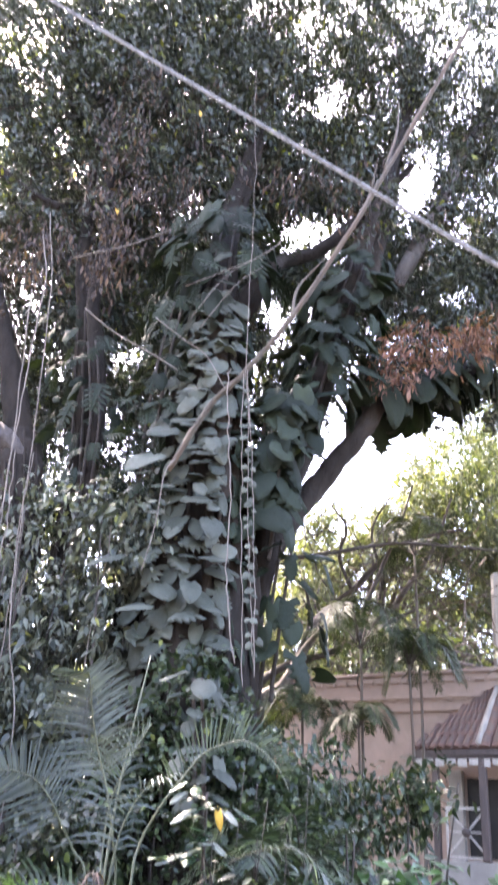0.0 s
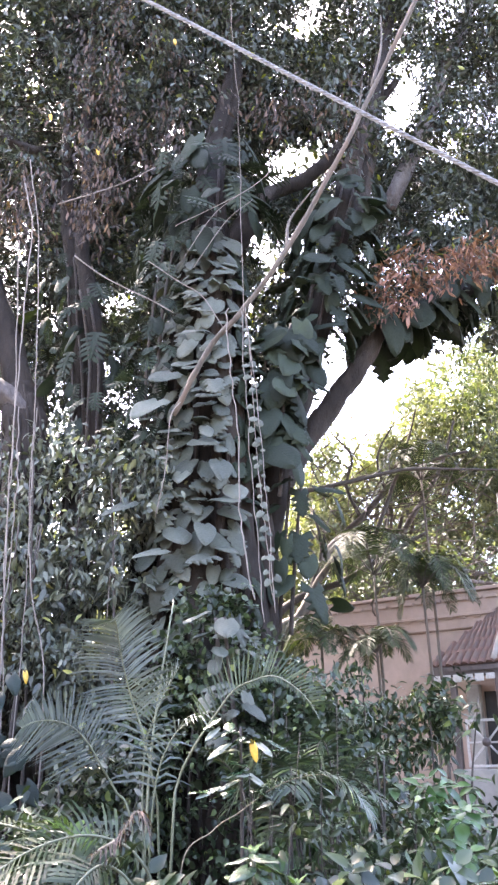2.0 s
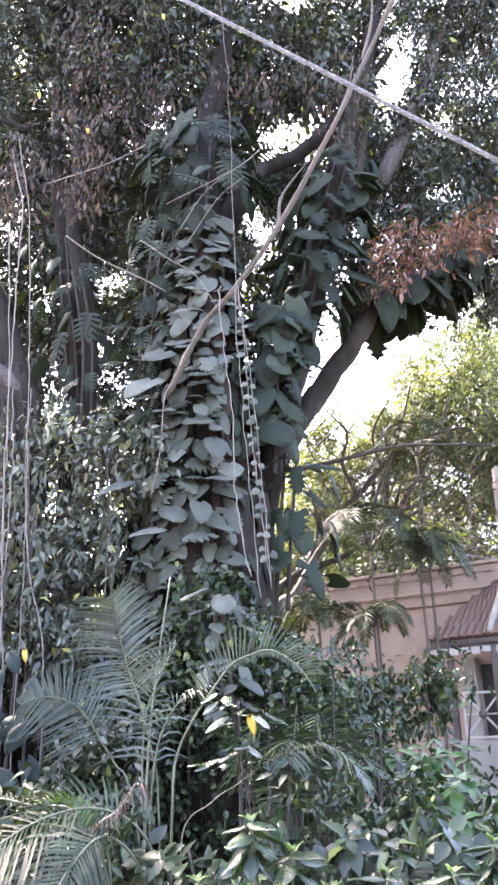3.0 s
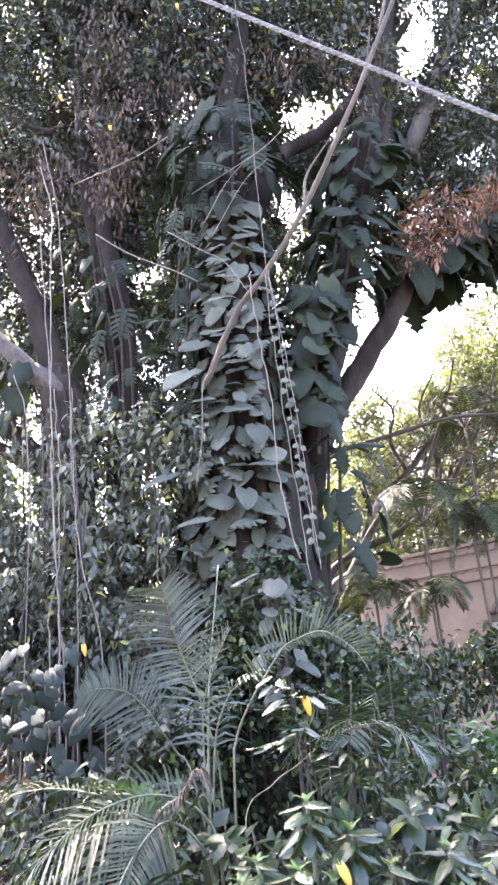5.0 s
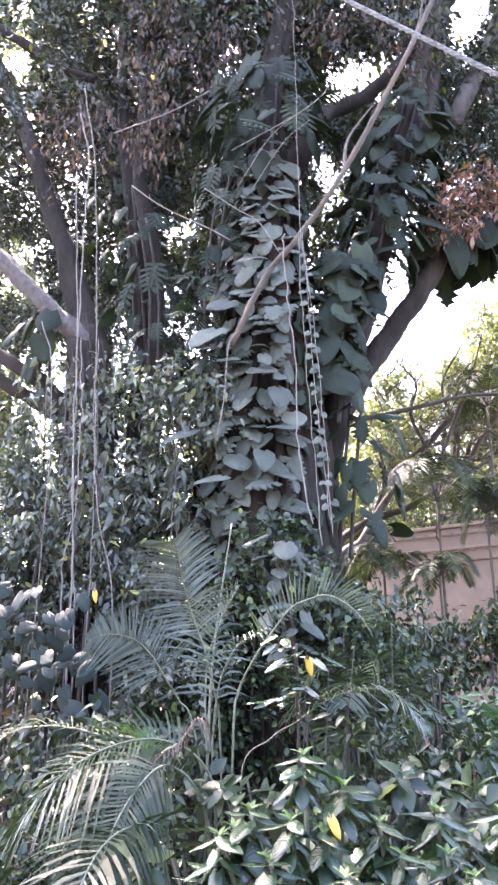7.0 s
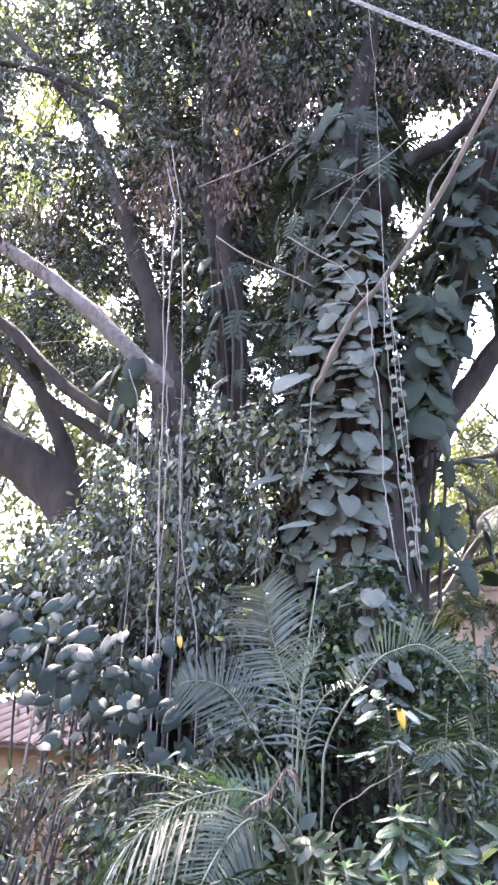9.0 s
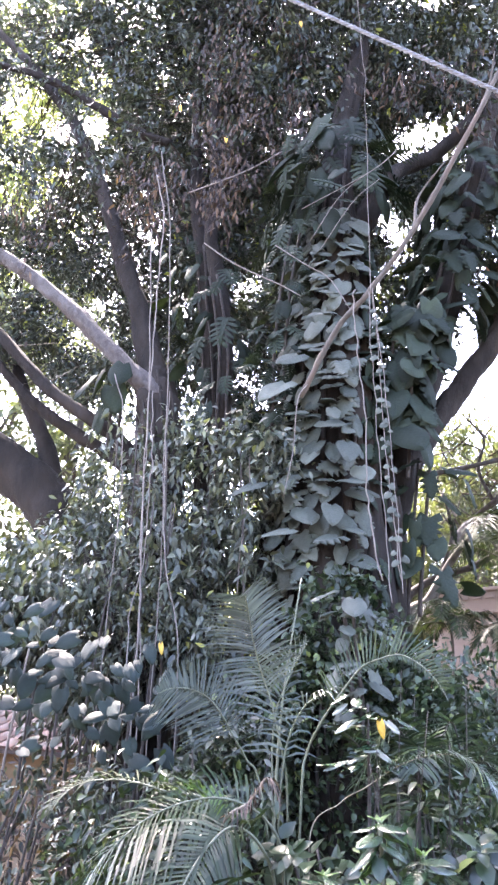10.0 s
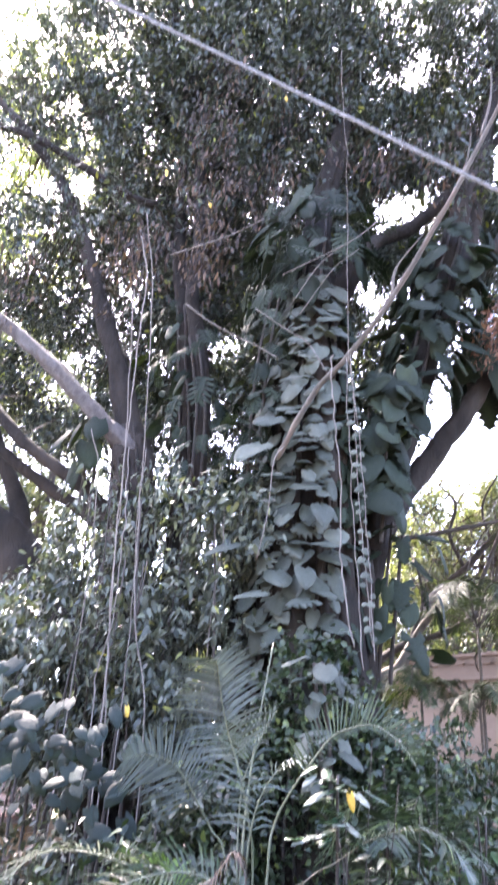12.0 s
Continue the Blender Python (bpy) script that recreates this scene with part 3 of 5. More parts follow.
# narrow ways through the leaves by which sun flecks reach the shrubs
lane_rng = np.random.default_rng(3)
SUN_LANES = []
for count, lo_, hi_, r0, r1 in ((190, (-3.9, 6.4, 2.7), (-1.2, 7.3, 4.6), 0.08, 0.22), (25, (-3.4, 7.2, 5.6), (-1.2, 7.6, 8.6), 0.08, 0.16), (60, (-2.8, 6.5, 3.2), (-1.6, 7.0, 4.4), 0.1, 0.22), (24, (-1.9, 6.5, 2.6), (-1.1, 6.9, 3.2), 0.08, 0.18), (48, (-1.5, 3.4, 0.9), (1.3, 5.4, 2.1), 0.05, 0.12), (50, (0.4, 5.6, 1.4), (2.2, 9.0, 2.8), 0.06, 0.14), (8, (-1.0, 6.7, 3.0), (0.2, 7.0, 6.0), 0.05, 0.09)):
    for _ in range(count):
        SUN_LANES.append((lane_rng.uniform(lo_, hi_), lane_rng.uniform(r0, r1)))


def sunlit(leaves, start=0.5, part_of=1.0):
    """Takes away the leaves that close a way of the sun."""
    base = leaves[0]
    keep = np.ones(len(base), bool)
    w = np.array(sun_way)
    for a, r in SUN_LANES:
        d = base - a
        along = d @ w
        keep &= ~((((d - along[:, None] * w) ** 2).sum(1) < (r * part_of) ** 2) & (along > start))
    return tuple(q[keep] for q in leaves)


def crown(tree, boxes, per_m3, bar, per, size, material, shape=LEAF, seed=0.0, lumps=0.9, anchor=None, droop=0.4, length=0.34):
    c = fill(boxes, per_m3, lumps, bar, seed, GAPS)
    ob = part("crown", leaves_mesh("crown", *sunlit(sprays(c, per, length, size, droop)), shape), material, tree)
    tagged(ob, kind="stuff")
    if anchor is not None:
        a = np.array(anchor, float)
        pick = c[::5]
        near = a[np.argmin(((pick[:, None] - a[None]) ** 2).sum(-1), axis=1)]
        start = pick + np.clip(near - pick, -0.9, 0.9)
        tw = part("branchwork", twigs_mesh("branchwork", start, pick, 0.008), M_TWIG, tree)
        tagged(tw, kind="stuff")
    return c


A1 = np.vstack([spline(p, 4) for p, _, _ in BOUGHS] + [spline(TRUNK, 4)[20:]])
A2 = np.vstack([spline(p, 4) for _, p, _, _ in SPREAD])
crown(fig, [((-1.4, 9.2, 10.6), (2.6, 1.9, 3.2)), ((2.4, 10.0, 10.4), (3.2, 2.0, 3.4)), ((0.6, 9.5, 13.4), (4.6, 2.2, 2.4)), ((3.2, 9.4, 7.9), (1.9, 1.2, 1.6)), ((-1.4, 9.6, 7.8), (1.8, 1.1, 1.9)), ((-1.2, 10.2, 6.0), (1.0, 0.8, 1.1)), ((-2.2, 9.6, 5.6), (1.0, 0.7, 0.9)), ((0.3, 9.8, 9.6), (1.5, 1.2, 1.0)), ((0.35, 10.2, 6.7), (0.6, 0.6, 0.9)), ((1.35, 7.7, 9.4), (0.55, 0.25, 1.1)), ((1.9, 7.9, 10.6), (0.6, 0.25, 1.0)), ((-0.1, 7.6, 11.0), (0.6, 0.25, 0.8)), ((0.75, 9.6, 7.6), (0.5, 0.4, 0.9)), ((-0.9, 9.8, 6.6), (0.5, 0.4, 0.8)), ((-1.3, 10.4, 7.0), (1.0, 0.6, 1.0)), ((4.4, 9.6, 8.6), (1.4, 1.4, 2.6)), ((-3.0, 9.6, 14.2), (2.8, 1.8, 2.2))], 26, -0.16, 34, 0.095, M_CROWN, anchor=A1, lumps=1.3)
crown(fig, [((-2.1, 11.6, 9.6), (1.3, 0.7, 1.6)), ((0.35, 11.8, 8.9), (0.9, 0.6, 1.0)), ((0.5, 12.0, 10.9), (1.2, 0.6, 1.2)), ((-3.2, 11.6, 8.6), (1.2, 0.7, 1.5)), ((1.5, 12.0, 12.2), (1.6, 0.6, 1.8)), ((-0.8, 11.6, 12.0), (2.2, 0.7, 1.6)), ((3.6, 12.0, 11.6), (1.6, 0.6, 1.6)), ((-1.2, 11.4, 7.6), (0.9, 0.5, 1.0)), ((-3.6, 11.6, 12.2), (1.6, 0.7, 2.0)), ((-5.0, 11.6, 13.0), (1.4, 0.7, 2.0)), ((-2.9, 11.2, 10.6), (1.2, 0.6, 1.4)), ((-4.9, 11.6, 10.4), (1.0, 0.6, 1.6)), ((0.2, 11.0, 7.8), (0.5, 0.4, 0.9))], 18, -0.3, 26, 0.17, M_CROWN, seed=2.0, lumps=1.1, length=0.5)
crown(fig2, [((-4.4, 9.8, 9.6), (2.8, 1.8, 3.6)), ((-3.6, 9.3, 7.4), (2.0, 1.2, 1.8)), ((-6.4, 9.8, 7.8), (2.0, 1.4, 2.6)), ((-2.9, 9.5, 11.6), (1.8, 1.6, 2.4)), ((-6.0, 10.0, 11.5), (2.4, 1.6, 2.6)), ((-3.7, 7.7, 8.6), (1.0, 0.4, 1.3)), ((-5.2, 8.2, 9.2), (1.2, 0.5, 1.4)), ((-4.6, 11.0, 8.0), (1.2, 0.7, 1.4))], 26, -0.12, 32, 0.095, M_CROWN, seed=5.0, anchor=A2, lumps=1.3)
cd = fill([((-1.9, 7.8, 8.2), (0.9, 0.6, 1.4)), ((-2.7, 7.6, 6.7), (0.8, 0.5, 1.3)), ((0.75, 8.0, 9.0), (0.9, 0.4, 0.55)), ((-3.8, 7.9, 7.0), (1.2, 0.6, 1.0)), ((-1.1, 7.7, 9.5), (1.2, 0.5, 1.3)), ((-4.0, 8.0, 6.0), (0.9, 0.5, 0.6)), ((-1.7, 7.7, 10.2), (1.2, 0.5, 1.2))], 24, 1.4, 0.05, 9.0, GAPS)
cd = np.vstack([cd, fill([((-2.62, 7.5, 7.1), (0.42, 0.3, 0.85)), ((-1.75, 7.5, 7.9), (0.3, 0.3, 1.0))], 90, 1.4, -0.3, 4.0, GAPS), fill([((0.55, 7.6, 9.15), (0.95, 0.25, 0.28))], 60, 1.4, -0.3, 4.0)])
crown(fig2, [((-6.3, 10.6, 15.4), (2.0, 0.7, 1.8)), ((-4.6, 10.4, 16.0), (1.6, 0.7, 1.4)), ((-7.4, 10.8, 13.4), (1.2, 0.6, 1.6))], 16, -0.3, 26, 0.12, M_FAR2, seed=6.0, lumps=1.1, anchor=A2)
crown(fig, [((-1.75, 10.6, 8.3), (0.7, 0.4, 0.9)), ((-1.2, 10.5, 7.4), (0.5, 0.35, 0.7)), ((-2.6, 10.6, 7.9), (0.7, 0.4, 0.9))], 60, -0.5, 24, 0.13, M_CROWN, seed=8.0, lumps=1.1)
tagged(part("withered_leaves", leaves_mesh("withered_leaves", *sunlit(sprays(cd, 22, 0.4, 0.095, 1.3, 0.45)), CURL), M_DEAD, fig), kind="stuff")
cr = fill([((1.95, 7.9, 7.05), (0.55, 0.35, 0.28)), ((1.5, 7.85, 6.55), (0.22, 0.25, 0.42)), ((2.5, 7.95, 7.25), (0.4, 0.3, 0.25))], 120, 1.5, -0.3, 3.0)
tagged(part("withered_branch", leaves_mesh("withered_branch", *sprays(cr, 22, 0.28, 0.105, 0.7, 0.6), CURL), M_RUST, fig, "rust brown dead leaves on a broken branch"), kind="stuff")

# ---- climbing plants with large leaves ----
HEARTS = [heart_mesh("leaf", 0, 0.95, 1), heart_mesh("leaf", 0, 0.82, 2), heart_mesh("leaf", 0, 0.9, 3), heart_mesh("leaf", 1, 1.0, 4, 12), heart_mesh("leaf", 1, 0.9, 5, 13), heart_mesh("leaf", 0, 0.7, 6)]
# second set of the same leaves, coloured darker to stand for shade
HEARTS_SHADED = [h.copy() for h in HEARTS]
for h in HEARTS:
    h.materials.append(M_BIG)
for h in HEARTS_SHADED:
    h.materials.append(M_BIGSHADED)
CUT = [cut_mesh("leaf", 6, 0.7, 7), cut_mesh("leaf", 7, 0.6, 8), cut_mesh("leaf", 5, 0.55, 9), HEARTS_SHADED[5]]
for h in CUT[:3]:
    h.materials.append(M_BIGSHADED)
lr = random.Random(11)


def leaf_at(parent, meshes, base, out, size, side=0.8, hang=0.65, pick=None):
    s = Vector((-out[1], out[0], 0)) * lr.uniform(-side, side)
    ahead = Vector((out[0], out[1], 0)) * lr.uniform(0.35, 0.9) + s + Vector((0, 0, -hang * lr.uniform(0.0, 1.7)))
    up = Vector((out[0], out[1], 0)) * lr.uniform(0.4, 1.0) * (0.5 + 0.8 * hang) + Vector((lr.uniform(-0.5, 0.5), 0, lr.uniform(0.5, 1.1)))
    return part("leaf", pick or lr.choice(meshes), None, parent, matrix=aim(base, ahead, up, size))


def climb(name, label, path, radii, z0, z1, rows, each, sizes, meshes, sweep=100, off=0.12, group="", hang=0.65, turn=0):
    """Large leaves in overlapping tiers up a stem."""
    t = thing(name, label, "climbing plant", group)
    c = spline(path, 10)
    r = np.interp(np.linspace(0, 1, len(c)), np.linspace(0, 1, len(radii)), radii)
    for side in (-0.5, 0.35):
        pts = []
        for z in np.linspace(max(0.0, z0 - 0.3), z1, 9):
            i = int(np.argmin(abs(c[:, 2] - z)))
            a = side + 0.25 * math.sin(z * 1.7)
            pts.append((c[i][0] + (r[i] + 0.03) * math.sin(a), c[i][1] - (r[i] + 0.03) * math.cos(a), z))
        part("stem", tube_mesh("stem", pts, [0.02, 0.014], 6, 4, 0.2), M_TWIG, t)
    for k in range(rows):
        z = z0 + (z1 - z0) * (k + 0.5) / rows
        for j in range(each):
            zz = z + lr.uniform(-0.1, 0.1)
            i = int(np.argmin(abs(c[:, 2] - zz)))
            a = radians(turn) + radians(sweep) * (-1 + 2 * (j + lr.uniform(0.1, 0.9)) / each)
            o = (math.sin(a), -math.cos(a))
            d = r[i] + off * lr.uniform(0.6, 1.7)
            size = lr.uniform(*sizes)
            x, y = c[i][0] + o[0] * d, c[i][1] + o[1] * d
            # no leaf on the camera's sight lines through the first three openings
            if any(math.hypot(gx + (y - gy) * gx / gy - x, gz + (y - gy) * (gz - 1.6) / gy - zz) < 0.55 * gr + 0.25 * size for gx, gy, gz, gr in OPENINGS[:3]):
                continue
            leaf_at(t, meshes, (x, y, zz), o, size, hang=hang)
    return t


pothos = climb("climbing_pothos", "dusty grey-green heart-leaved climber covering the fig trunk", TRUNK, TRUNK_R, 2.5, 7.2, 40, 6, (0.15, 0.27), HEARTS, 60, 0.09, hang=0.9, turn=-22)
# the largest leaves, standing proud of the rest: along, height, length, lean
PROUD = [(-0.69, 3.66, 0.31, 25), (-0.44, 3.66, 0.28, 10), (-0.29, 3.5, 0.23, 60), (-0.38, 3.39, 0.31, -70), (-0.82, 3.95, 0.31, -20), (-1.08, 3.85, 0.34, -60), (-0.52, 4.48, 0.32, 70), (-0.32, 4.23, 0.31, 15), (-0.34, 3.92, 0.31, 75), (-0.53, 4.86, 0.31, 80), (-0.4, 5.08, 0.31, 10), (-0.79, 3.44, 0.31, -75), (-0.2, 4.05, 0.28, 20), (-0.89, 4.81, 0.39, -35), (-0.79, 5.15, 0.34, -50), (-0.57, 5.77, 0.26, 60), (-0.65, 5.99, 0.26, 70), (-0.46, 4.56, 0.21, 30), (-0.74, 4.58, 0.21, -65), (-0.5, 5.53, 0.28, -70)], [(-1.09, 5.41, 0.36, -80), (-1.18, 5.0, 0.24, -60), (-1.1, 5.85, 0.25, -40), (-1.25, 4.55, 0.22, -70)]
for k, (x, z, size, tilt) in enumerate(PROUD[0] + PROUD[1]):
    a = radians(tilt + lr.uniform(-8, 8))
    part("leaf", HEARTS[k % 6] if k < 20 else CUT[k % 3], None, pothos, matrix=aim((x, 7.0 - 0.1 * (k % 2), z), (math.sin(a), -0.85, -0.75 * math.cos(a) - 0.1), (0.2 * math.sin(k), -0.5, 0.85), 0.84 * size))
climb("climbing_pothos", "sparse dark leaves on the shaded side of the fig trunk", TRUNK, TRUNK_R, 3.0, 6.8, 18, 2, (0.16, 0.26), HEARTS_SHADED, 26, 0.06, hang=1.4, turn=62)
climb("climbing_pothos", "broad dusty leaves among the creeper at the foot", [(-0.2, 6.6, 1.6), (-0.18, 6.55, 2.1), (-0.25, 6.5, 2.8)], [0.05, 0.05], 1.9, 2.8, 7, 3, (0.12, 0.2), HEARTS, 80, 0.12)
climb("climbing_pothos", "green heart-leaved climber on a leaning stem, darkened as in shade", BOUGHS[0][0], BOUGHS[0][1], 6.1, 8.2, 15, 6, (0.22, 0.34), HEARTS_SHADED, 120, 0.2, hang=1.3)
climb("climbing_pothos", "dark heart-shaped leaves low on the leaning stem", BOUGHS[0][0], BOUGHS[0][1], 4.9, 6.1, 8, 4, (0.22, 0.34), HEARTS_SHADED, 60, 0.12, hang=1.3, turn=-35)
climb("climbing_pothos", "broad dusty leaves on the dark side of the trunk", [(0.1, 7.6, 4.2), (0.13, 7.65, 5.0), (0.25, 7.7, 5.8), (0.4, 7.8, 6.2)], [0.2, 0.2, 0.2], 4.4, 6.0, 10, 5, (0.26, 0.38), HEARTS_SHADED, 75, 0.08, hang=1.6)
climb("climbing_pothos", "large dark cut leaves hanging low beside the trunk", [(0.3, 7.8, 3.0), (0.32, 7.8, 3.6), (0.36, 7.8, 4.4)], [0.1, 0.1], 3.2, 4.4, 6, 4, (0.2, 0.32), HEARTS_SHADED, 120, 0.2, hang=1.8)
climb("climbing_pothos", "broad dark leaves climbing along the rising limb", [(1.3, 8.5, 6.5), (1.6, 8.6, 6.7), (2.0, 8.8, 6.95), (2.5, 8.9, 7.3)], [0.1, 0.1], 6.5, 7.4, 10, 6, (0.3, 0.44), HEARTS_SHADED, 170, 0.22, hang=1.8)
climb("climbing_pothos", "drooping cut-leaved climber on a slim stem", BOUGHS[5][0], BOUGHS[5][1], 4.5, 6.6, 11, 4, (0.2, 0.36), CUT, 110, 0.25, hang=1.8)
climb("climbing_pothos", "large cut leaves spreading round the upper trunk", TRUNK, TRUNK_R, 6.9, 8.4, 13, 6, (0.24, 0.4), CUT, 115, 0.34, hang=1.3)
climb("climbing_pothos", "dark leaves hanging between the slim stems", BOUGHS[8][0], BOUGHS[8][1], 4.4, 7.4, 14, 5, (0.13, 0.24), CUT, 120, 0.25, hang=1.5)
climb("climbing_pothos", "broad dark leaves spreading beside the trunk", [(-1.0, 7.4, 3.8), (-1.0, 7.4, 5.5), (-0.85, 7.5, 7.2)], [0.1, 0.1], 4.2, 6.9, 18, 5, (0.16, 0.28), CUT, 110, 0.16, hang=1.3)
climb("climbing_pothos", "a few broad leaves at the crotch of the grey limbs", [(-2.9, 8.2, 4.8), (-2.9, 8.2, 5.3), (-2.9, 8.2, 5.9)], [0.1, 0.1], 4.9, 5.7, 3, 3, (0.24, 0.34), HEARTS_SHADED, 110, 0.2, hang=1.8)

# ---- the dead branch, rope, hanging roots ----
stick = thing("fallen_branch", "long barkless dead branch caught against the trunk", "branch")
part("wood", tube_mesh("wood", [(-0.72, 6.75, 4.6), (-0.43, 6.6, 5.17), (-0.14, 6.5, 5.5), (0.26, 6.4, 6.09), (0.78, 6.3, 7.12), (1.25, 6.2, 8.18), (1.61, 6.1, 9.0), (2.0, 6.0, 9.9)], [0.024, 0.025, 0.024, 0.022, 0.024, 0.021, 0.024, 0.02], 10, 10, 0.5), M_STICK, stick)
for pts in ([(0.78, 6.3, 7.12), (0.95, 6.35, 7.6), (1.02, 6.3, 8.0)], [(0.26, 6.4, 6.1), (0.3, 6.5, 6.5), (0.55, 6.5, 6.9)], [(1.1, 6.25, 7.9), (1.25, 6.4, 8.6), (1.3, 6.5, 9.2)]):
    part("side_twig", tube_mesh("side_twig", pts, [0.018, 0.006], 6, 6, 0.2), M_STICK, stick)

rope = thing("rope", "white twisted clothes rope stretched close overhead", "rope")
ROPE_A, ROPE_B = np.array((-2.6, 2.22, 5.453)), np.array((3.345, 1.132, -0.028))
rope_t = np.arange(0, 1, 0.00077)[:, None]
rope_path = ROPE_A + (ROPE_B - ROPE_A) * rope_t
for s in range(3):
    ang = np.arange(len(rope_path)) * 0.82 + s * 2.094
    u, v = np.array((0.66, 0, 0.75)), np.array((0, 1.0, 0))
    strand = rope_path + 0.0024 * (np.cos(ang)[:, None] * u + np.sin(ang)[:, None] * v)
    part("strand", tube_mesh("strand", strand, [0.0027, 0.0027], 6, 1), M_ROPE, rope)


def hanging(pts, r, label, sides=6):
    """A hanging root with small kinks."""
    c = spline(pts, 5)
    c = c + rng.normal(size=c.shape) * (0.005, 0.005, 0)
    t = thing("hanging_root", label, "hanging root", "hanging roots")
    part("strand", tube_mesh("strand", c, [r * 0.46, r * 0.4, r * 0.5], sides, 3, 0.25), M_VINE, t)
    return t


PALE = "pale dry aerial root hanging from the branches"
hanging([(-2.24, 6.6, 7.3), (-2.07, 6.6, 6.5), (-1.96, 6.6, 5.46), (-1.88, 6.6, 4.54), (-1.82, 6.6, 3.7), (-1.73, 6.6, 3.0), (-1.55, 6.6, 2.2), (-1.5, 6.6, 0.0)], 0.011, PALE)
hanging([(-2.24, 6.6, 7.0), (-2.11, 6.6, 6.4), (-2.1, 6.6, 5.7), (-2.07, 6.6, 5.1), (-2.03, 6.6, 4.27), (-2.0, 6.6, 3.7), (-1.94, 6.6, 3.0), (-1.89, 6.6, 2.2), (-1.8, 6.6, 0.0)], 0.015, PALE)
hanging([(-2.24, 6.65, 6.36), (-2.16, 6.65, 5.53), (-2.07, 6.65, 4.6), (-2.03, 6.65, 4.0), (-1.98, 6.65, 3.26), (-1.92, 6.65, 2.66), (-1.84, 6.65, 1.74), (-1.8, 6.65, 0.0)], 0.013, PALE)
hanging([(-2.46, 6.8, 4.87), (-2.35, 6.8, 4.53), (-2.29, 6.8, 3.98), (-2.25, 6.8, 3.5), (-2.2, 6.8, 0)], 0.011, PALE)
hanging([(-2.02, 6.6, 4.6), (-1.96, 6.6, 4.0), (-1.94, 6.6, 3.5), (-1.93, 6.6, 3.03), (-1.99, 6.6, 2.66), (-1.96, 6.6, 2.14), (-1.95, 6.6, 0)], 0.011, PALE)
hanging([(-1.87, 6.62, 4.6), (-1.86, 6.62, 4.0), (-1.8, 6.62, 3.3), (-1.76, 6.62, 2.5), (-1.7, 6.62, 0)], 0.009, PALE)
hanging([(-1.2, 6.9, 4.3), (-1.15, 6.9, 3.9), (-1.18, 6.9, 3.4), (-1.2, 6.9, 2.6)], 0.009, "thread-thin root hanging in the shade")
hanging([(-0.3, 6.3, 9.3), (-0.25, 6.3, 8.45), (-0.19, 6.3, 7.6), (-0.16, 6.3, 6.6), (-0.12, 6.3, 5.3)], 0.006, "thread-thin root hanging beside the trunk")
hanging([(-0.26, 6.3, 5.4), (-0.26, 6.3, 5.16), (-0.21, 6.3, 4.68), (-0.15, 6.3, 4.17), (-0.13, 6.3, 3.6), (-0.09, 6.3, 3.25), (-0.02, 6.3, 2.9)], 0.012, PALE)
hanging([(-0.14, 6.35, 5.4), (-0.09, 6.35, 4.58), (-0.06, 6.35, 4.08), (-0.01, 6.35, 3.48), (0.05, 6.35, 2.75)], 0.008, PALE)
leafy = hanging([(-0.11, 6.3, 5.4), (-0.05, 6.3, 4.68), (-0.01, 6.3, 4.08), (0.04, 6.3, 3.6), (0.12, 6.3, 2.9)], 0.008, "hanging creeper set with small round leaves")
leafy2 = hanging([(-0.1, 6.25, 5.3), (-0.02, 6.25, 4.6), (0.05, 6.25, 3.9), (0.09, 6.25, 3.4), (0.13, 6.25, 2.8)], 0.007, "hanging creeper set with small round leaves")
SMALL = heart_mesh("leaf", 0, 0.95, 21)
SMALL.materials.append(M_BIG)
for k in range(40):
    z = 5.15 - k * 0.056 + lr.uniform(-0.03, 0.03)
    x = np.interp(z, [2.9, 3.6, 4.1, 4.7, 5.4], [0.12, 0.05, 0.0, -0.04, -0.11])
    sd = 1 if k % 2 else -1
    part("leaf", SMALL, None, leafy if k % 3 else leafy2, matrix=aim((x + 0.012 * sd + lr.uniform(-0.02, 0.02), 6.26, z), (lr.uniform(0.3, 0.9) * sd, -0.3, lr.uniform(-0.9, -0.3)), (lr.uniform(-0.3, 0.3), -1.0, lr.uniform(0.1, 0.5)), lr.uniform(0.032, 0.068)))
CORDS = [([(-1.01, 6.6, 6.1), (-0.71, 6.6, 5.87), (-0.5, 6.6, 5.72), (-0.31, 6.6, 5.4)], 0.009), ([(-1.8, 7.0, 6.45), (-1.47, 7.0, 6.19), (-1.02, 7.0, 5.94), (-0.8, 7.0, 5.8)], 0.012), ([(-0.79, 6.7, 6.58), (-0.17, 6.7, 6.97), (0.11, 6.8, 7.31)], 0.007),
         ([(-0.7, 6.7, 6.2), (-0.4, 6.7, 6.75), (0.0, 6.75, 7.15), (0.15, 6.8, 7.4)], 0.006), ([(-0.6, 6.7, 6.1), (-0.3, 6.65, 6.6), (-0.05, 6.7, 6.9)], 0.006), ([(-2.1, 7.2, 7.25), (-1.5, 7.2, 7.5), (-1.1, 7.2, 7.75)], 0.012),
         ([(-0.66, 6.72, 4.72), (-0.72, 6.5, 4.46), (-0.74, 6.5, 4.0), (-0.8, 6.5, 3.6)], 0.007)]
for pts, r in CORDS:
    t = thing("slack_stem", "slack dry climber stem strung between the trunks", "stem", "slack stems")
    part("strand", tube_mesh("strand", pts, [r * 0.62, r * 0.5], 6, 6, 0.15), M_VINE, t)

# ---- palms ----


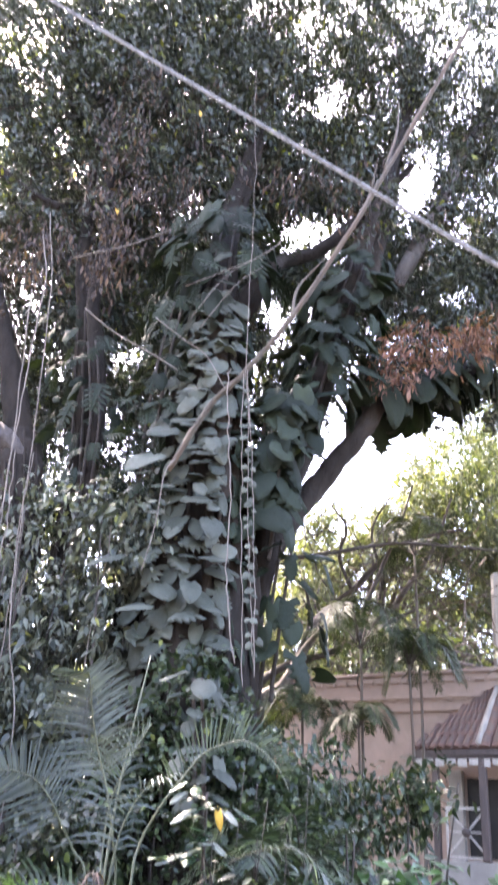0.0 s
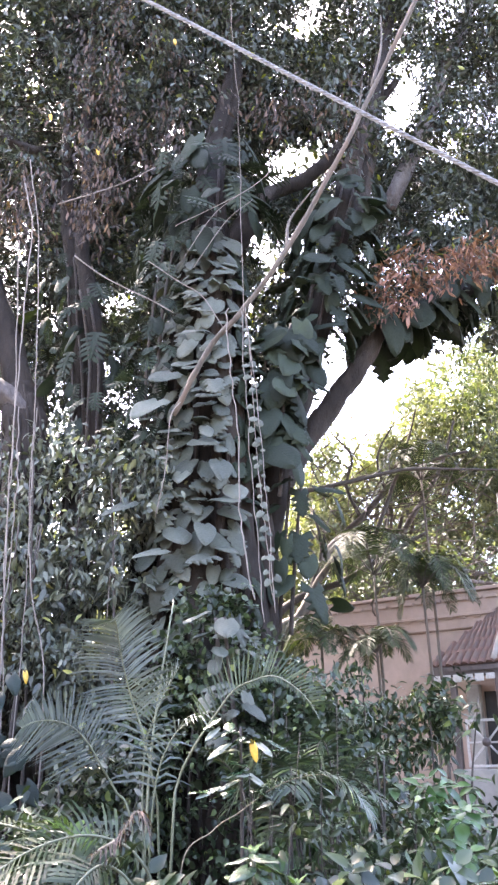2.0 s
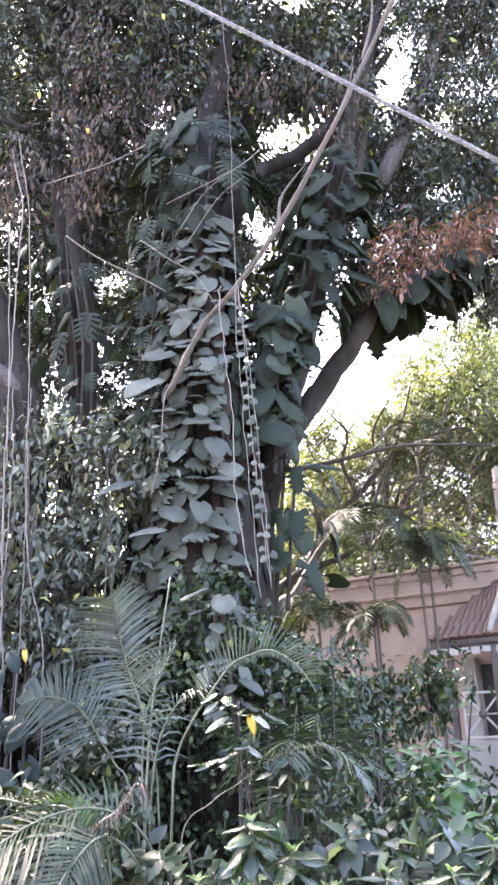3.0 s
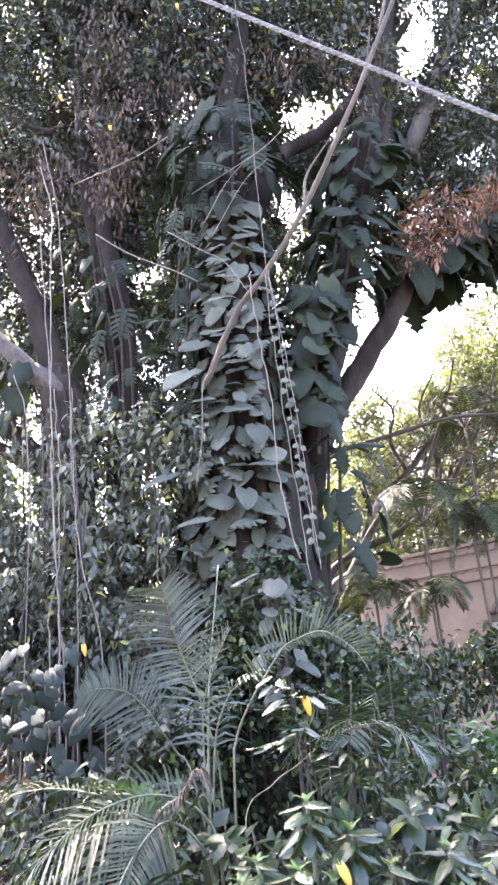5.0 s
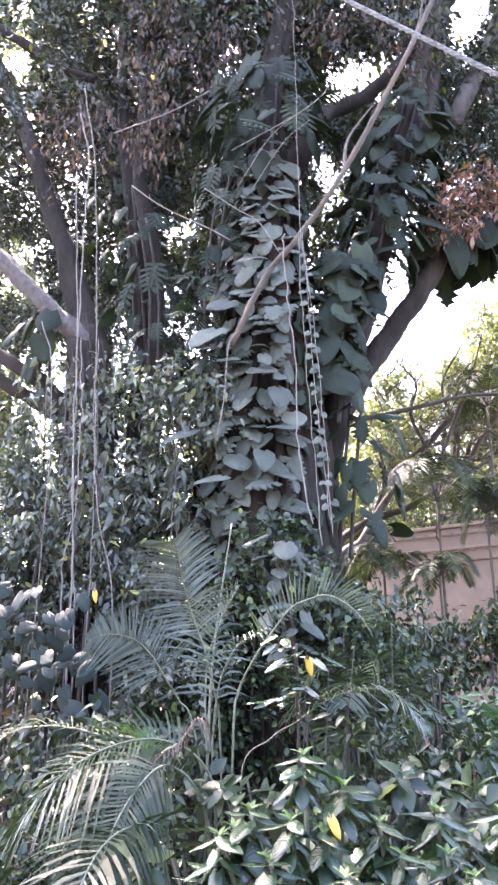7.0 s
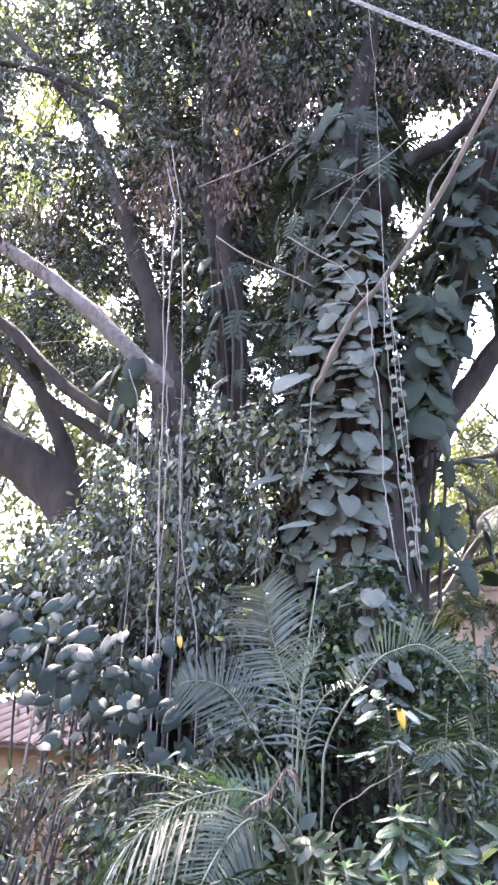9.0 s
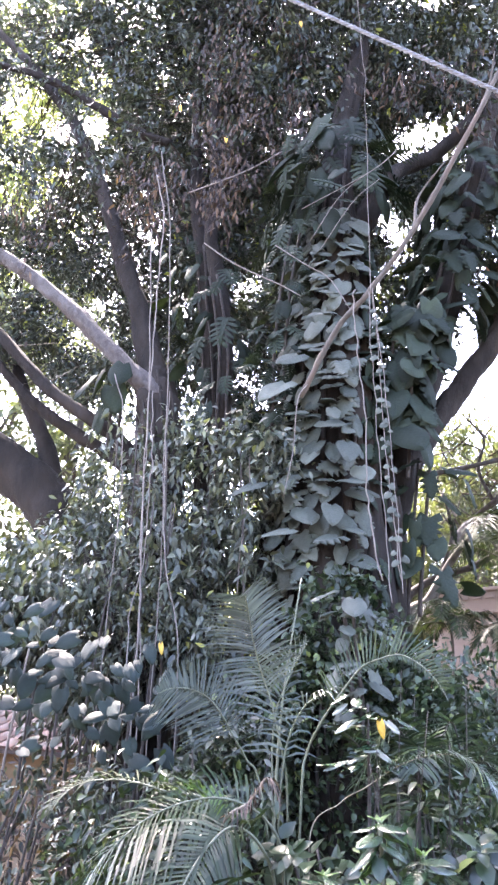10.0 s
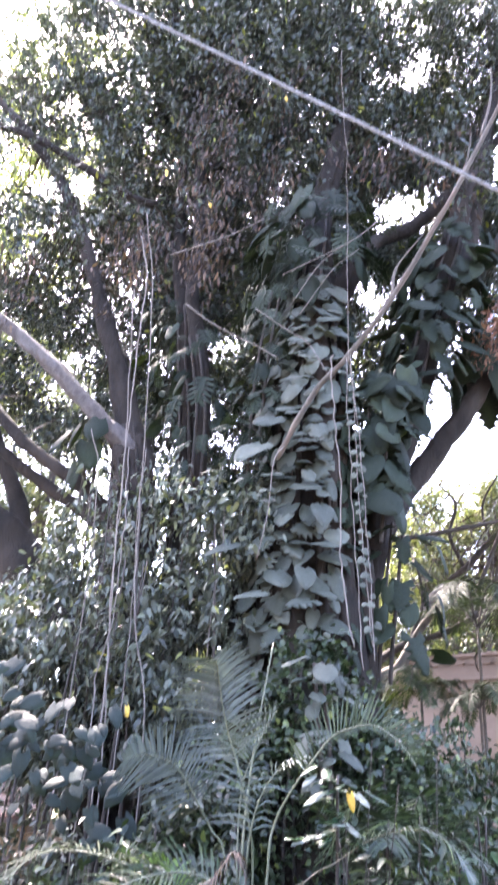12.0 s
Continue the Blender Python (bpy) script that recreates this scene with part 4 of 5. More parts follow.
def frond(parent, pts, width, pairs, material, rib, r0=0.009, droop=0.5, fold=0.35, seed=0, first=0.15, leaf_w=0.016, across=None, inner=1.0):
    """One feather frond: rib along pts, leaflets both sides; across: the way the outer leaflets point."""
    q = random.Random(seed)
    c = spline(pts, 8)
    ob = part("frond", tube_mesh("frond", pts, [r0, r0 * 0.7, r0 * 0.25], 6, 8), rib, parent)
    tan = unit(np.gradient(c, axis=0))
    verts, faces = [], []
    for k in range(pairs):
        t = first + (1 - first) * (k + 0.3) / pairs
        f = t * (len(c) - 1)
        i = min(int(f), len(c) - 2)
        p = c[i] + (c[i + 1] - c[i]) * (f - i)
        w = tan[i]
        side = unit(np.cross(w, np.array((0, 0, 1.0)) + 0.001)) if across is None else unit(np.array(across) - w * (w @ np.array(across)))
        up = np.cross(side, w)
        up = -up if across is not None and up[2] - 0.5 * up[1] < 0 else up
        for sd in (-1, 1):
            ln = width * (math.sin(math.pi * (0.12 + 0.83 * t)) ** 0.7) * q.uniform(0.88, 1.08) * (inner if sd < 0 else 1.0)
            lift = fold + q.uniform(-0.1, 0.1)
            way = unit(side * sd * 0.95 + w * (0.3 + 0.5 * t * t + q.gauss(0, 0.045)) + up * (lift + q.gauss(0, 0.04)))
            sag = droop * q.uniform(0.7, 1.3)
            b0 = len(verts)
            lw = leaf_w * q.uniform(0.8, 1.15)
            wide = unit(np.cross(way, up))
            for s, ww in ((0, 0.45), (0.3, 1.0), (0.65, 0.75), (1.0, 0.06)):
                g = p + way * ln * s + np.array((0, 0, -1.0)) * sag * ln * s * s
                verts += [g - wide * lw * 0.5 * ww, g + wide * lw * 0.5 * ww]
            for s in range(3):
                faces.append((b0 + 2 * s, b0 + 2 * s + 1, b0 + 2 * s + 3, b0 + 2 * s + 2))
    me = bpy.data.meshes.new("blade")
    me.from_pydata([tuple(v) for v in verts], [], faces)
    tagged(part("blade", me, material, ob), kind="stuff")
    return ob


palm = thing("palm", "young feather palm with dark grey-green fronds", "palm", at=(0, 0, 0))
frond(palm, [(-0.52, 5.7, 0.3), *[(-0.57, 5.6, 1.41), (-0.6, 5.5, 1.66), (-0.67, 5.45, 1.93), (-0.75, 5.4, 2.14), (-0.79, 5.3, 2.3), (-0.81, 5.2, 2.43), (-0.82, 5.1, 2.51), (-0.83, 4.95, 2.47)]], 0.36, 54, M_PALM, M_RACHIS, seed=1, droop=0.22, first=0.42, fold=0.3, leaf_w=0.0145, r0=0.007, across=(0.9, 0.0, 0.55))
frond(palm, [(-0.5, 5.6, 0.3), *[(-0.7, 5.45, 1.42), (-0.8, 5.4, 1.62), (-0.87, 5.3, 1.74), (-0.93, 5.2, 1.85), (-1.0, 5.1, 1.93), (-1.08, 5.0, 1.96), (-1.16, 4.9, 1.95), (-1.21, 4.8, 1.91)]], 0.28, 48, M_PALM, M_RACHIS, seed=2, droop=0.12, first=0.4, fold=0.1, leaf_w=0.012, r0=0.007, across=(0.45, -0.1, 0.9), inner=1.1)
frond(palm, [(-0.48, 5.5, 0.3), *[(-0.47, 5.4, 1.44), (-0.45, 5.4, 1.67), (-0.37, 5.35, 1.84), (-0.26, 5.3, 2.0), (-0.14, 5.25, 2.15), (-0.03, 5.2, 2.2), (0.08, 5.15, 2.22), (0.18, 5.1, 2.17), (0.27, 5.05, 2.08), (0.33, 5.0, 1.97)]], 0.25, 46, M_PALM2, M_RACHIS, seed=3, droop=0.08, first=0.36, fold=0.05, leaf_w=0.0115, r0=0.008, across=(-0.45, 0.25, 0.85), inner=0.2)
frond(palm, [(-0.6, 5.6, 0.4), (-0.6, 5.5, 1.5), (-0.5, 5.45, 1.9), (-0.3, 5.45, 2.05)], 0.42, 20, M_PALM, M_RACHIS, seed=4, droop=0.5, first=0.4, r0=0.007)
frond(palm, [(-0.6, 5.8, 0.4), (-0.7, 5.8, 1.7), (-0.62, 5.75, 2.1), (-0.5, 5.75, 2.35)], 0.5, 20, M_PALM, M_RACHIS, seed=5, droop=0.3, first=0.4, r0=0.007)
stalk = thing("bare_stalk", "thin straight pale green plant stalk", "stalk")
part("stalk", tube_mesh("stalk", [(-0.62, 5.5, 0), (-0.63, 5.5, 1.39), (-0.62, 5.5, 1.86), (-0.59, 5.5, 2.21), (-0.53, 5.5, 2.72)], [0.009, 0.008, 0.006, 0.004], 7, 5, 0.1), M_RACHIS, stalk)

palm2 = thing("palm", "low feather palm with long shining light green fronds", "palm")
frond(palm2, [(-0.5, 4.95, 0.4), (-0.5, 4.9, 1.1), (-0.59, 4.85, 1.33), (-0.79, 4.8, 1.42), (-1.0, 4.7, 1.39), (-1.19, 4.6, 1.28), (-1.32, 4.5, 1.12), (-1.39, 4.4, 0.95)], 0.58, 42, M_PALM2, M_RACHIS, seed=7, droop=0.5, fold=0.2, first=0.34, leaf_w=0.016, across=(-0.2, -0.7, -0.45), inner=0.8)
frond(palm2, [(-0.5, 4.9, 0.4), (-0.52, 4.8, 1.0), (-0.59, 4.7, 1.22), (-0.71, 4.6, 1.31), (-0.81, 4.5, 1.23), (-0.88, 4.35, 1.08), (-0.9, 4.2, 0.93), (-0.89, 4.0, 0.74)], 0.46, 44, M_PALM2, M_RACHIS, seed=6, droop=0.45, fold=0.12, first=0.36, leaf_w=0.016, across=(-1.0, -0.1, 0.1), inner=0.7)
frond(palm2, [(-0.6, 5.3, 0.4), (-0.9, 5.3, 1.3), (-1.25, 5.3, 1.42), (-1.5, 5.3, 1.46), (-1.71, 5.2, 1.43), (-1.84, 5.1, 1.3)], 0.36, 30, M_PALMFAR, M_RACHIS, seed=8, droop=0.3, first=0.3)
frond(palm2, [(-0.6, 4.7, 0.4), (-0.72, 4.5, 1.0), (-0.9, 4.2, 1.0), (-1.0, 3.9, 0.6)], 0.45, 30, M_PALM2, M_RACHIS, seed=9, droop=0.4, first=0.25, leaf_w=0.021)
frond(palm2, [(-0.6, 4.8, 0.6), (-0.79, 4.7, 1.25), (-0.66, 4.7, 1.42), (-0.58, 4.7, 1.53), (-0.52, 4.7, 1.45)], 0.16, 30, M_DEAD, M_DRYRIB, seed=10, droop=0.9, first=0.3, leaf_w=0.012)
frond(palm2, [(-0.6, 5.0, 0.5), (-0.85, 4.95, 1.25), (-0.95, 4.95, 1.42), (-1.05, 4.9, 1.45)], 0.3, 30, M_YOUNG, M_RACHIS, seed=12, droop=0.3, first=0.4, leaf_w=0.022)
palm3 = thing("palm", "clumped palm with an arching half-dry frond", "palm")
frond(palm3, [(-0.3, 5.4, 0.3), *[(-0.41, 5.3, 1.21), (-0.24, 5.2, 1.43), (-0.1, 5.15, 1.52), (0.06, 5.1, 1.63), (0.21, 5.0, 1.69), (0.36, 4.95, 1.7), (0.47, 4.9, 1.64), (0.57, 4.85, 1.5)]], 0.26, 54, M_BUSH2, M_DRYRIB, seed=11, droop=0.5, first=0.4, leaf_w=0.01, r0=0.004)
for k in range(16):
    x, y = lr.uniform(-0.0, 0.6), lr.uniform(5.6, 6.3)
    part("cane", tube_mesh("cane", [(x, y, 0), (x + lr.uniform(-0.08, 0.08), y, 1.0), (x + lr.uniform(-0.12, 0.12), y, lr.uniform(1.6, 2.3))], [0.008, 0.006, 0.002], 7, 5, 0.1), M_STICK if k % 4 == 0 else M_TWIG, palm3)
for k in range(8):
    x, y = lr.uniform(0.0, 0.7), lr.uniform(5.7, 6.2)
    dx = lr.uniform(-0.4, 0.5)
    frond(palm3, [(x, y, 0.8), (x + dx * 0.2, y, 1.4), (x + dx * 0.7, y - 0.1, lr.uniform(1.7, 2.0)), (x + dx * 1.4, y - 0.2, lr.uniform(1.5, 1.9))], 0.3, 30, M_BUSH2, M_TWIG, seed=20 + k, droop=0.4, first=0.3, leaf_w=0.018)

# ---- shrubs ----


def shrub(name, label, boxes, per_m3, per, size, material, shape=WIDE, bar=-0.25, lumps=1.6, seed=0.0, droop=0.35, stems=8, length=0.3, flat=0.3, whorled=False):
    t = thing(name, label, "shrub")
    c = fill(boxes, per_m3, lumps, bar, seed)
    tagged(part("leaves", leaves_mesh("leaves", *sunlit(whorls(c, per, size) if whorled else sprays(c, per, length, size, droop, 0.7, flat), 0.1, 0.4), shape), material, t), kind="stuff")
    for k in range(stems):
        b = boxes[k % len(boxes)]
        x, y = b[0][0] + lr.uniform(-0.5, 0.5) * b[1][0], b[0][1] + lr.uniform(-0.4, 0.4) * b[1][1]
        part("stem", tube_mesh("stem", [(x + lr.uniform(-0.2, 0.2), y, -0.05), (x, y, b[0][2] * 0.6), (x + lr.uniform(-0.2, 0.2), y, b[0][2] + 0.5 * b[1][2])], [0.02, 0.012, 0.006], 6, 5, 0.2), M_TWIG, t)
    return t


shrub("bush", "dense grey-green bush smothering the second trunk", [((-2.2, 7.3, 3.0), (0.9, 0.6, 1.4)), ((-1.5, 7.3, 4.1), (0.9, 0.5, 0.6)), ((-2.2, 7.4, 4.3), (0.65, 0.35, 0.75)), ((-3.2, 7.7, 2.75), (0.9, 0.7, 0.7)), ((-2.0, 7.5, 1.8), (1.3, 0.5, 1.0)), ((-1.4, 7.1, 2.9), (0.6, 0.4, 0.9)), ((-3.6, 7.6, 2.7), (1.2, 0.7, 0.65)), ((-3.3, 8.2, 3.4), (0.6, 0.5, 0.55)), ((-2.0, 8.2, 3.3), (1.1, 0.3, 1.2)), ((-1.3, 8.0, 3.4), (0.6, 0.3, 1.1))], 120, 28, 0.085, M_BUSH, FINE, seed=1.0, bar=-0.05, length=0.28, droop=0.55)
shrub("bush", "sun-flecked drooping bush high against the second trunk", [((-2.15, 7.25, 4.15), (0.75, 0.3, 0.6)), ((-1.45, 7.15, 4.2), (0.65, 0.28, 0.45)), ((-2.5, 7.2, 3.6), (0.5, 0.3, 0.5))], 190, 24, 0.085, M_BUSH, FINE, seed=12.0, bar=-0.25, lumps=2.2, droop=0.6, stems=4)
shrub("bush", "broken hedge of larger drooping leaves", [((-1.7, 6.9, 3.2), (0.7, 0.25, 0.9)), ((-2.6, 6.9, 2.6), (0.8, 0.25, 0.8)), ((-1.5, 6.9, 4.1), (0.9, 0.25, 0.35))], 60, 14, 0.1, M_BUSH, FINE, seed=11.0, bar=0.1, droop=0.7)
shrub("bush", "dark leafy creeper covering the foot of the fig", [((-0.35, 6.9, 2.6), (0.6, 0.35, 0.5)), ((-0.4, 6.8, 1.6), (1.0, 0.4, 0.9)), ((0.3, 7.0, 1.9), (0.6, 0.4, 0.7))], 220, 22, 0.062, M_BUSH2, WIDE, seed=2.0)
shrub("bush", "broad-leaved grey bush below a hedge", [((-2.75, 6.2, 1.05), (0.45, 0.35, 0.35)), ((-1.15, 6.4, 1.4), (0.45, 0.35, 0.55)), ((-3.2, 6.4, 0.95), (0.5, 0.4, 0.4)), ((-1.95, 6.5, 1.1), (0.5, 0.3, 0.5))], 170, 20, 0.085, M_BUSH, LEAF, seed=3.0, droop=0.5, bar=-0.3)
shrub("bush", "tall dark bush in front of the house", [((0.95, 9.0, 2.25), (0.75, 0.6, 0.55)), ((1.5, 8.8, 2.3), (0.55, 0.45, 0.4)), ((0.4, 8.4, 1.9), (0.7, 0.6, 0.8)), ((1.0, 8.4, 1.5), (0.8, 0.5, 0.8)), ((1.05, 8.3, 2.55), (0.4, 0.35, 0.3)), ((1.75, 8.6, 2.2), (0.28, 0.35, 0.3)), ((1.98, 8.5, 2.3), (0.3, 0.3, 0.34)), ((1.75, 8.2, 1.6), (0.45, 0.35, 0.55)), ((1.2, 7.4, 1.2), (0.9, 0.4, 0.6))], 120, 18, 0.095, M_BUSH2, FINE, seed=4.0, bar=0.0, lumps=2.0, droop=0.5)
shrub("bush", "fresh green bush beside the house", [((1.0, 6.4, 1.4), (0.7, 0.4, 0.45)), ((0.85, 6.1, 1.72), (0.45, 0.3, 0.24)), ((1.5, 6.2, 1.0), (0.6, 0.4, 0.7)), ((0.7, 6.0, 1.0), (0.7, 0.4, 0.65)), ((1.3, 5.3, 0.9), (0.5, 0.4, 0.7))], 95, 10, 0.115, M_GREEN, FINE_WIDE, seed=6.0, whorled=True, bar=0.0)
shrub("bush", "low dark bush with whorled leaves", [((-0.25, 4.9, 1.0), (0.5, 0.35, 0.45)), ((-0.3, 4.6, 0.6), (0.7, 0.4, 0.5)), ((0.5, 4.7, 0.7), (0.7, 0.4, 0.65)), ((1.1, 4.7, 0.7), (0.6, 0.4, 0.7))], 120, 11, 0.115, M_BUSH2, FINE_WIDE, seed=7.0, whorled=True, bar=-0.05)
shrub("bush", "tangled undergrowth of small leaves", [((0.6, 5.4, 0.9), (1.0, 0.5, 0.75)), ((1.5, 5.2, 0.7), (0.6, 0.5, 0.7)), ((-2.3, 5.2, 0.5), (0.9, 0.5, 0.5)), ((-1.2, 5.5, 0.9), (0.8, 0.4, 0.6))], 150, 22, 0.075, M_BUSH2, FINE, seed=8.0, bar=-0.2)
shrub("bush", "withered pinkish brush near the outbuilding", [((-2.2, 5.5, 1.15), (0.45, 0.3, 0.4))], 110, 18, 0.06, M_DEAD, CURL, seed=9.0)

ROS = [heart_mesh("leaf", 0, 0.6, 31, point=0.9), heart_mesh("leaf", 0, 0.68, 32, point=0.9)]
for h in ROS:
    h.materials.append(M_ROSETTE)
YOUNG = heart_mesh("leaf", 0, 0.5, 33, point=0.9)
YOUNG.materials.append(M_YOUNG)
YEL = heart_mesh("leaf", 0, 0.5, 34)
YEL.materials.append(M_YELLOW)
PALELEAF = heart_mesh("leaf", 0, 0.5, 35)
PALELEAF.materials.append(M_PALE)


def rosette(parent, top, size, count=11, young=4):
    """Whorl of glossy leaves round a shoot tip."""
    for k in range(count + young):
        a = k * 2.4 + lr.uniform(-0.3, 0.3)
        inner = k >= count
        down = 0.05 - 1.3 * (1 - k / count) + lr.uniform(-0.25, 0.25) if not inner else lr.uniform(0.4, 1.2)
        o = Vector((math.cos(a), math.sin(a), 0))
        ahead = o + Vector((0, 0, down))
        up = Vector((lr.uniform(-0.2, 0.2), lr.uniform(-0.2, 0.2), 1)) - o * down
        sz = size * (lr.uniform(0.75, 1.25) if not inner else 0.42)
        part("leaf", YOUNG if inner else lr.choice(ROS), None, parent, matrix=aim(Vector(top) + o * size * (0.3 if not inner else 0.05) + Vector((0, 0, -0.014 * max(0, count - k))), ahead, up, sz))


def tall_shoot(label, base, tops, size):
    t = thing("glossy_shrub", label, "shrub", "glossy shrubs")
    for top in tops:
        part("stem", tube_mesh("stem", [base, ((base[0] + top[0]) / 2 + 0.03, (base[1] + top[1]) / 2, (base[2] + top[2]) * 0.5), top], [0.014, 0.008], 7, 6, 0.1), M_RACHIS, t)
        rosette(t, top, size)
    return t


SHOOTS = [((-0.02, 3.9, 0), [(-0.03, 3.8, 1.42), (-0.07, 3.7, 1.2), (-0.23, 3.8, 1.22), (-0.14, 3.6, 1.08)]), ((0.3, 3.9, 0), [(0.05, 3.7, 1.16), (0.26, 3.8, 1.19), (0.33, 3.7, 1.1), (0.12, 3.5, 1.05)]),
          ((0.5, 4.0, 0), [(0.5, 4.0, 1.22), (0.52, 3.9, 1.08), (0.6, 3.8, 1.02), (0.23, 3.5, 1.0)]), ((-0.3, 4.0, 0), [(-0.3, 3.9, 1.14), (-0.4, 3.85, 0.98), (-0.2, 3.5, 0.92)]), ((1.0, 4.2, 0), [(0.95, 4.1, 1.32), (1.12, 4.2, 1.42), (0.8, 4.2, 1.2)])]
for base, tops in SHOOTS:
    tall_shoot("glossy-leaved shrub with whorls and bright young tips", base, tops + [(x + lr.uniform(-0.16, 0.16), y + lr.uniform(-0.1, 0.2), z - lr.uniform(0.08, 0.3)) for x, y, z in tops], 0.105)
gs = thing("variegated_shrub", "shrub with sunlit pale leaves and one yellow leaf", "shrub")
part("stem", tube_mesh("stem", [(-0.05, 5.3, 0), (-0.08, 5.25, 1.2), (-0.1, 5.2, 1.95)], [0.014, 0.008], 7, 6, 0.1), M_TWIG, gs)
for k in range(26):
    z = lr.uniform(1.6, 2.05)
    a = lr.uniform(-1.6, 1.6)
    o = Vector((math.sin(a), -math.cos(a), 0))
    part("leaf", lr.choice([PALELEAF, ROS[0], ROS[1]]), None, gs, matrix=aim(Vector((-0.1 + lr.uniform(-0.12, 0.12), 5.2, z)) + o * 0.06, o + Vector((0, 0, lr.uniform(-0.6, 0.1))), Vector((0, 0, 1)) + o * 0.4, lr.uniform(0.09, 0.14)))
part("leaf", YEL, None, gs, "yellow leaf", aim((-0.03, 5.1, 1.85), (0.25, -0.1, -1), (0, -1, 0), 0.085))
yl = thing("fallen_leaf", "withered yellow leaf caught in the shrub", "leaf")
part("blade", YEL, None, yl, matrix=aim((0.08, 3.68, 1.2), (0.4, -0.3, -0.8), (0, -1, 0.3), 0.07))
for x, y, z in ((-1.76, 7.3, 8.1), (-1.71, 6.6, 2.42), (-1.0, 7.4, 9.9), (-2.4, 7.5, 8.8)):
    yl = thing("fallen_leaf", "yellow leaf hanging among darker foliage", "leaf", "yellow leaves")
    part("blade", YEL, None, yl, matrix=aim((x, y, z), (0.2, -0.1, -1), (0, -1, 0.2), 0.08))

stub = thing("broken_branch", "orange-brown splintered branch stub beside the house", "branch")
part("wood", tube_mesh("wood", [(0.42, 9.0, 1.2), (0.44, 9.0, 2.3), (0.46, 8.98, 2.62), (0.5, 8.97, 2.8)], [0.05, 0.045, 0.06, 0.025], 9, 6, 0.4), M_SPLIT, stub)

# thin canes standing under the arching frond
canes = thing("cane_clump", "clump of thin bare upright canes among the shrubs", "canes")
for k in range(12):
    x, y = lr.uniform(-0.05, 0.75), lr.uniform(5.0, 5.5)
    h = lr.uniform(1.3, 1.95)
    part("cane", tube_mesh("cane", [(x, y, -0.05), (x + lr.uniform(-0.05, 0.05), y, h * 0.5), (x + lr.uniform(-0.12, 0.12), y - 0.05, h)], [0.006, 0.004, 0.002], 6, 5, 0.1), M_TWIG, canes)

# big dull blue-green leaves of a climber at the edge of the hedge
BLUE = [heart_mesh("leaf", 0, 0.85, 51, point=0.85), heart_mesh("leaf", 0, 0.75, 52, point=0.85)]
for h in BLUE:
    h.materials.append(M_BLUISH)
bl = thing("broad_leaved_climber", "climber with broad dull blue-green leaves over the hedge", "climbing plant")
part("stem", tube_mesh("stem", [(-2.5, 6.2, 0), (-2.65, 6.2, 1.2), (-2.6, 6.2, 2.3)], [0.015, 0.008], 6, 6, 0.2), M_VINE, bl)
for k in range(105):
    q = Vector((lr.uniform(-0.55, 0.75), lr.uniform(-0.35, 0.2), lr.gauss(-0.05, 0.19)))
    q.z -= 0.4 * q.x
    part("leaf", lr.choice(BLUE), None, bl, matrix=aim(Vector((-2.2, 5.98, 2.12)) + q, (lr.uniform(-0.9, 0.9), lr.uniform(-0.7, 0.0), lr.uniform(-1.0, -0.1)), (lr.uniform(-0.5, 0.5), -1.0, lr.uniform(0.1, 0.8)), lr.uniform(0.08, 0.16)))

# ---- the house with its porch ----
H0 = Vector((0.75, 13.0, 0))
HU = Vector((0.846, -0.533, 0)).normalized()
HN = Vector((-HU.y, HU.x, 0)) * -1
HROT = Matrix((HU, -HN, Vector((0, 0, 1)))).transposed()


def hp(s, out, z):
    """A place on the house: along the front, out from it, height."""
    return H0 + HU * s + HN * out + Vector((0, 0, z))


house = thing("house", "single-storey pinkish plastered house with parapet and tiled porch", "house")


def hbox(name, s0, s1, o0, o1, z0, z1, mat, parent=None, label=""):
    return part(name, box(bmesh.new(), hp((s0 + s1) / 2, (o0 + o1) / 2, (z0 + z1) / 2), (s1 - s0, abs(o1 - o0), z1 - z0), HROT), mat, parent or house, label)


hbox("wall", 0, 7.0, -4.0, 0, 0, 3.7, M_WALL)
hbox("parapet", -0.03, 7.0, -0.25, 0.05, 3.7, 4.19, M_WALL)
hbox("coping", -0.06, 7.0, -0.3, 0.1, 4.19, 4.24, M_WALL)
hbox("moulding", -0.05, 7.0, 0.05, 0.1, 3.86, 3.9, M_WALL)
for k in range(26):
    hbox("dentil", 0.1 + k * 0.2, 0.24 + k * 0.2, 0.05, 0.09, 4.08, 4.12, M_WALL)
    hbox("dentil", 0.1 + k * 0.2, 0.19 + k * 0.2, 0.05, 0.08, 3.83, 3.86, M_WALL)
hbox("plinth_wall", 2.6, 7.0, 0, 0.8, 0, 1.89, M_WHITEWALL)

# tiled porch roof in two slopes, post, valance, grille
tb = bmesh.new()
ring = [(0.5 * math.cos(a), 0.28 * math.sin(a)) for a in np.linspace(0, math.pi, 7)]
lo = [tb.verts.new((x, 0, z)) for x, z in ring]
hi = [tb.verts.new((x * 0.9, 1.12, z + 0.05)) for x, z in ring]
for i in range(6):
    tb.faces.new((lo[i], hi[i], hi[i + 1], lo[i + 1]))
tb.faces.new(lo)
tile_me = bpy.data.meshes.new("tile")
tb.to_mesh(tile_me)
tb.free()
tile_me.materials.append(M_TILE)


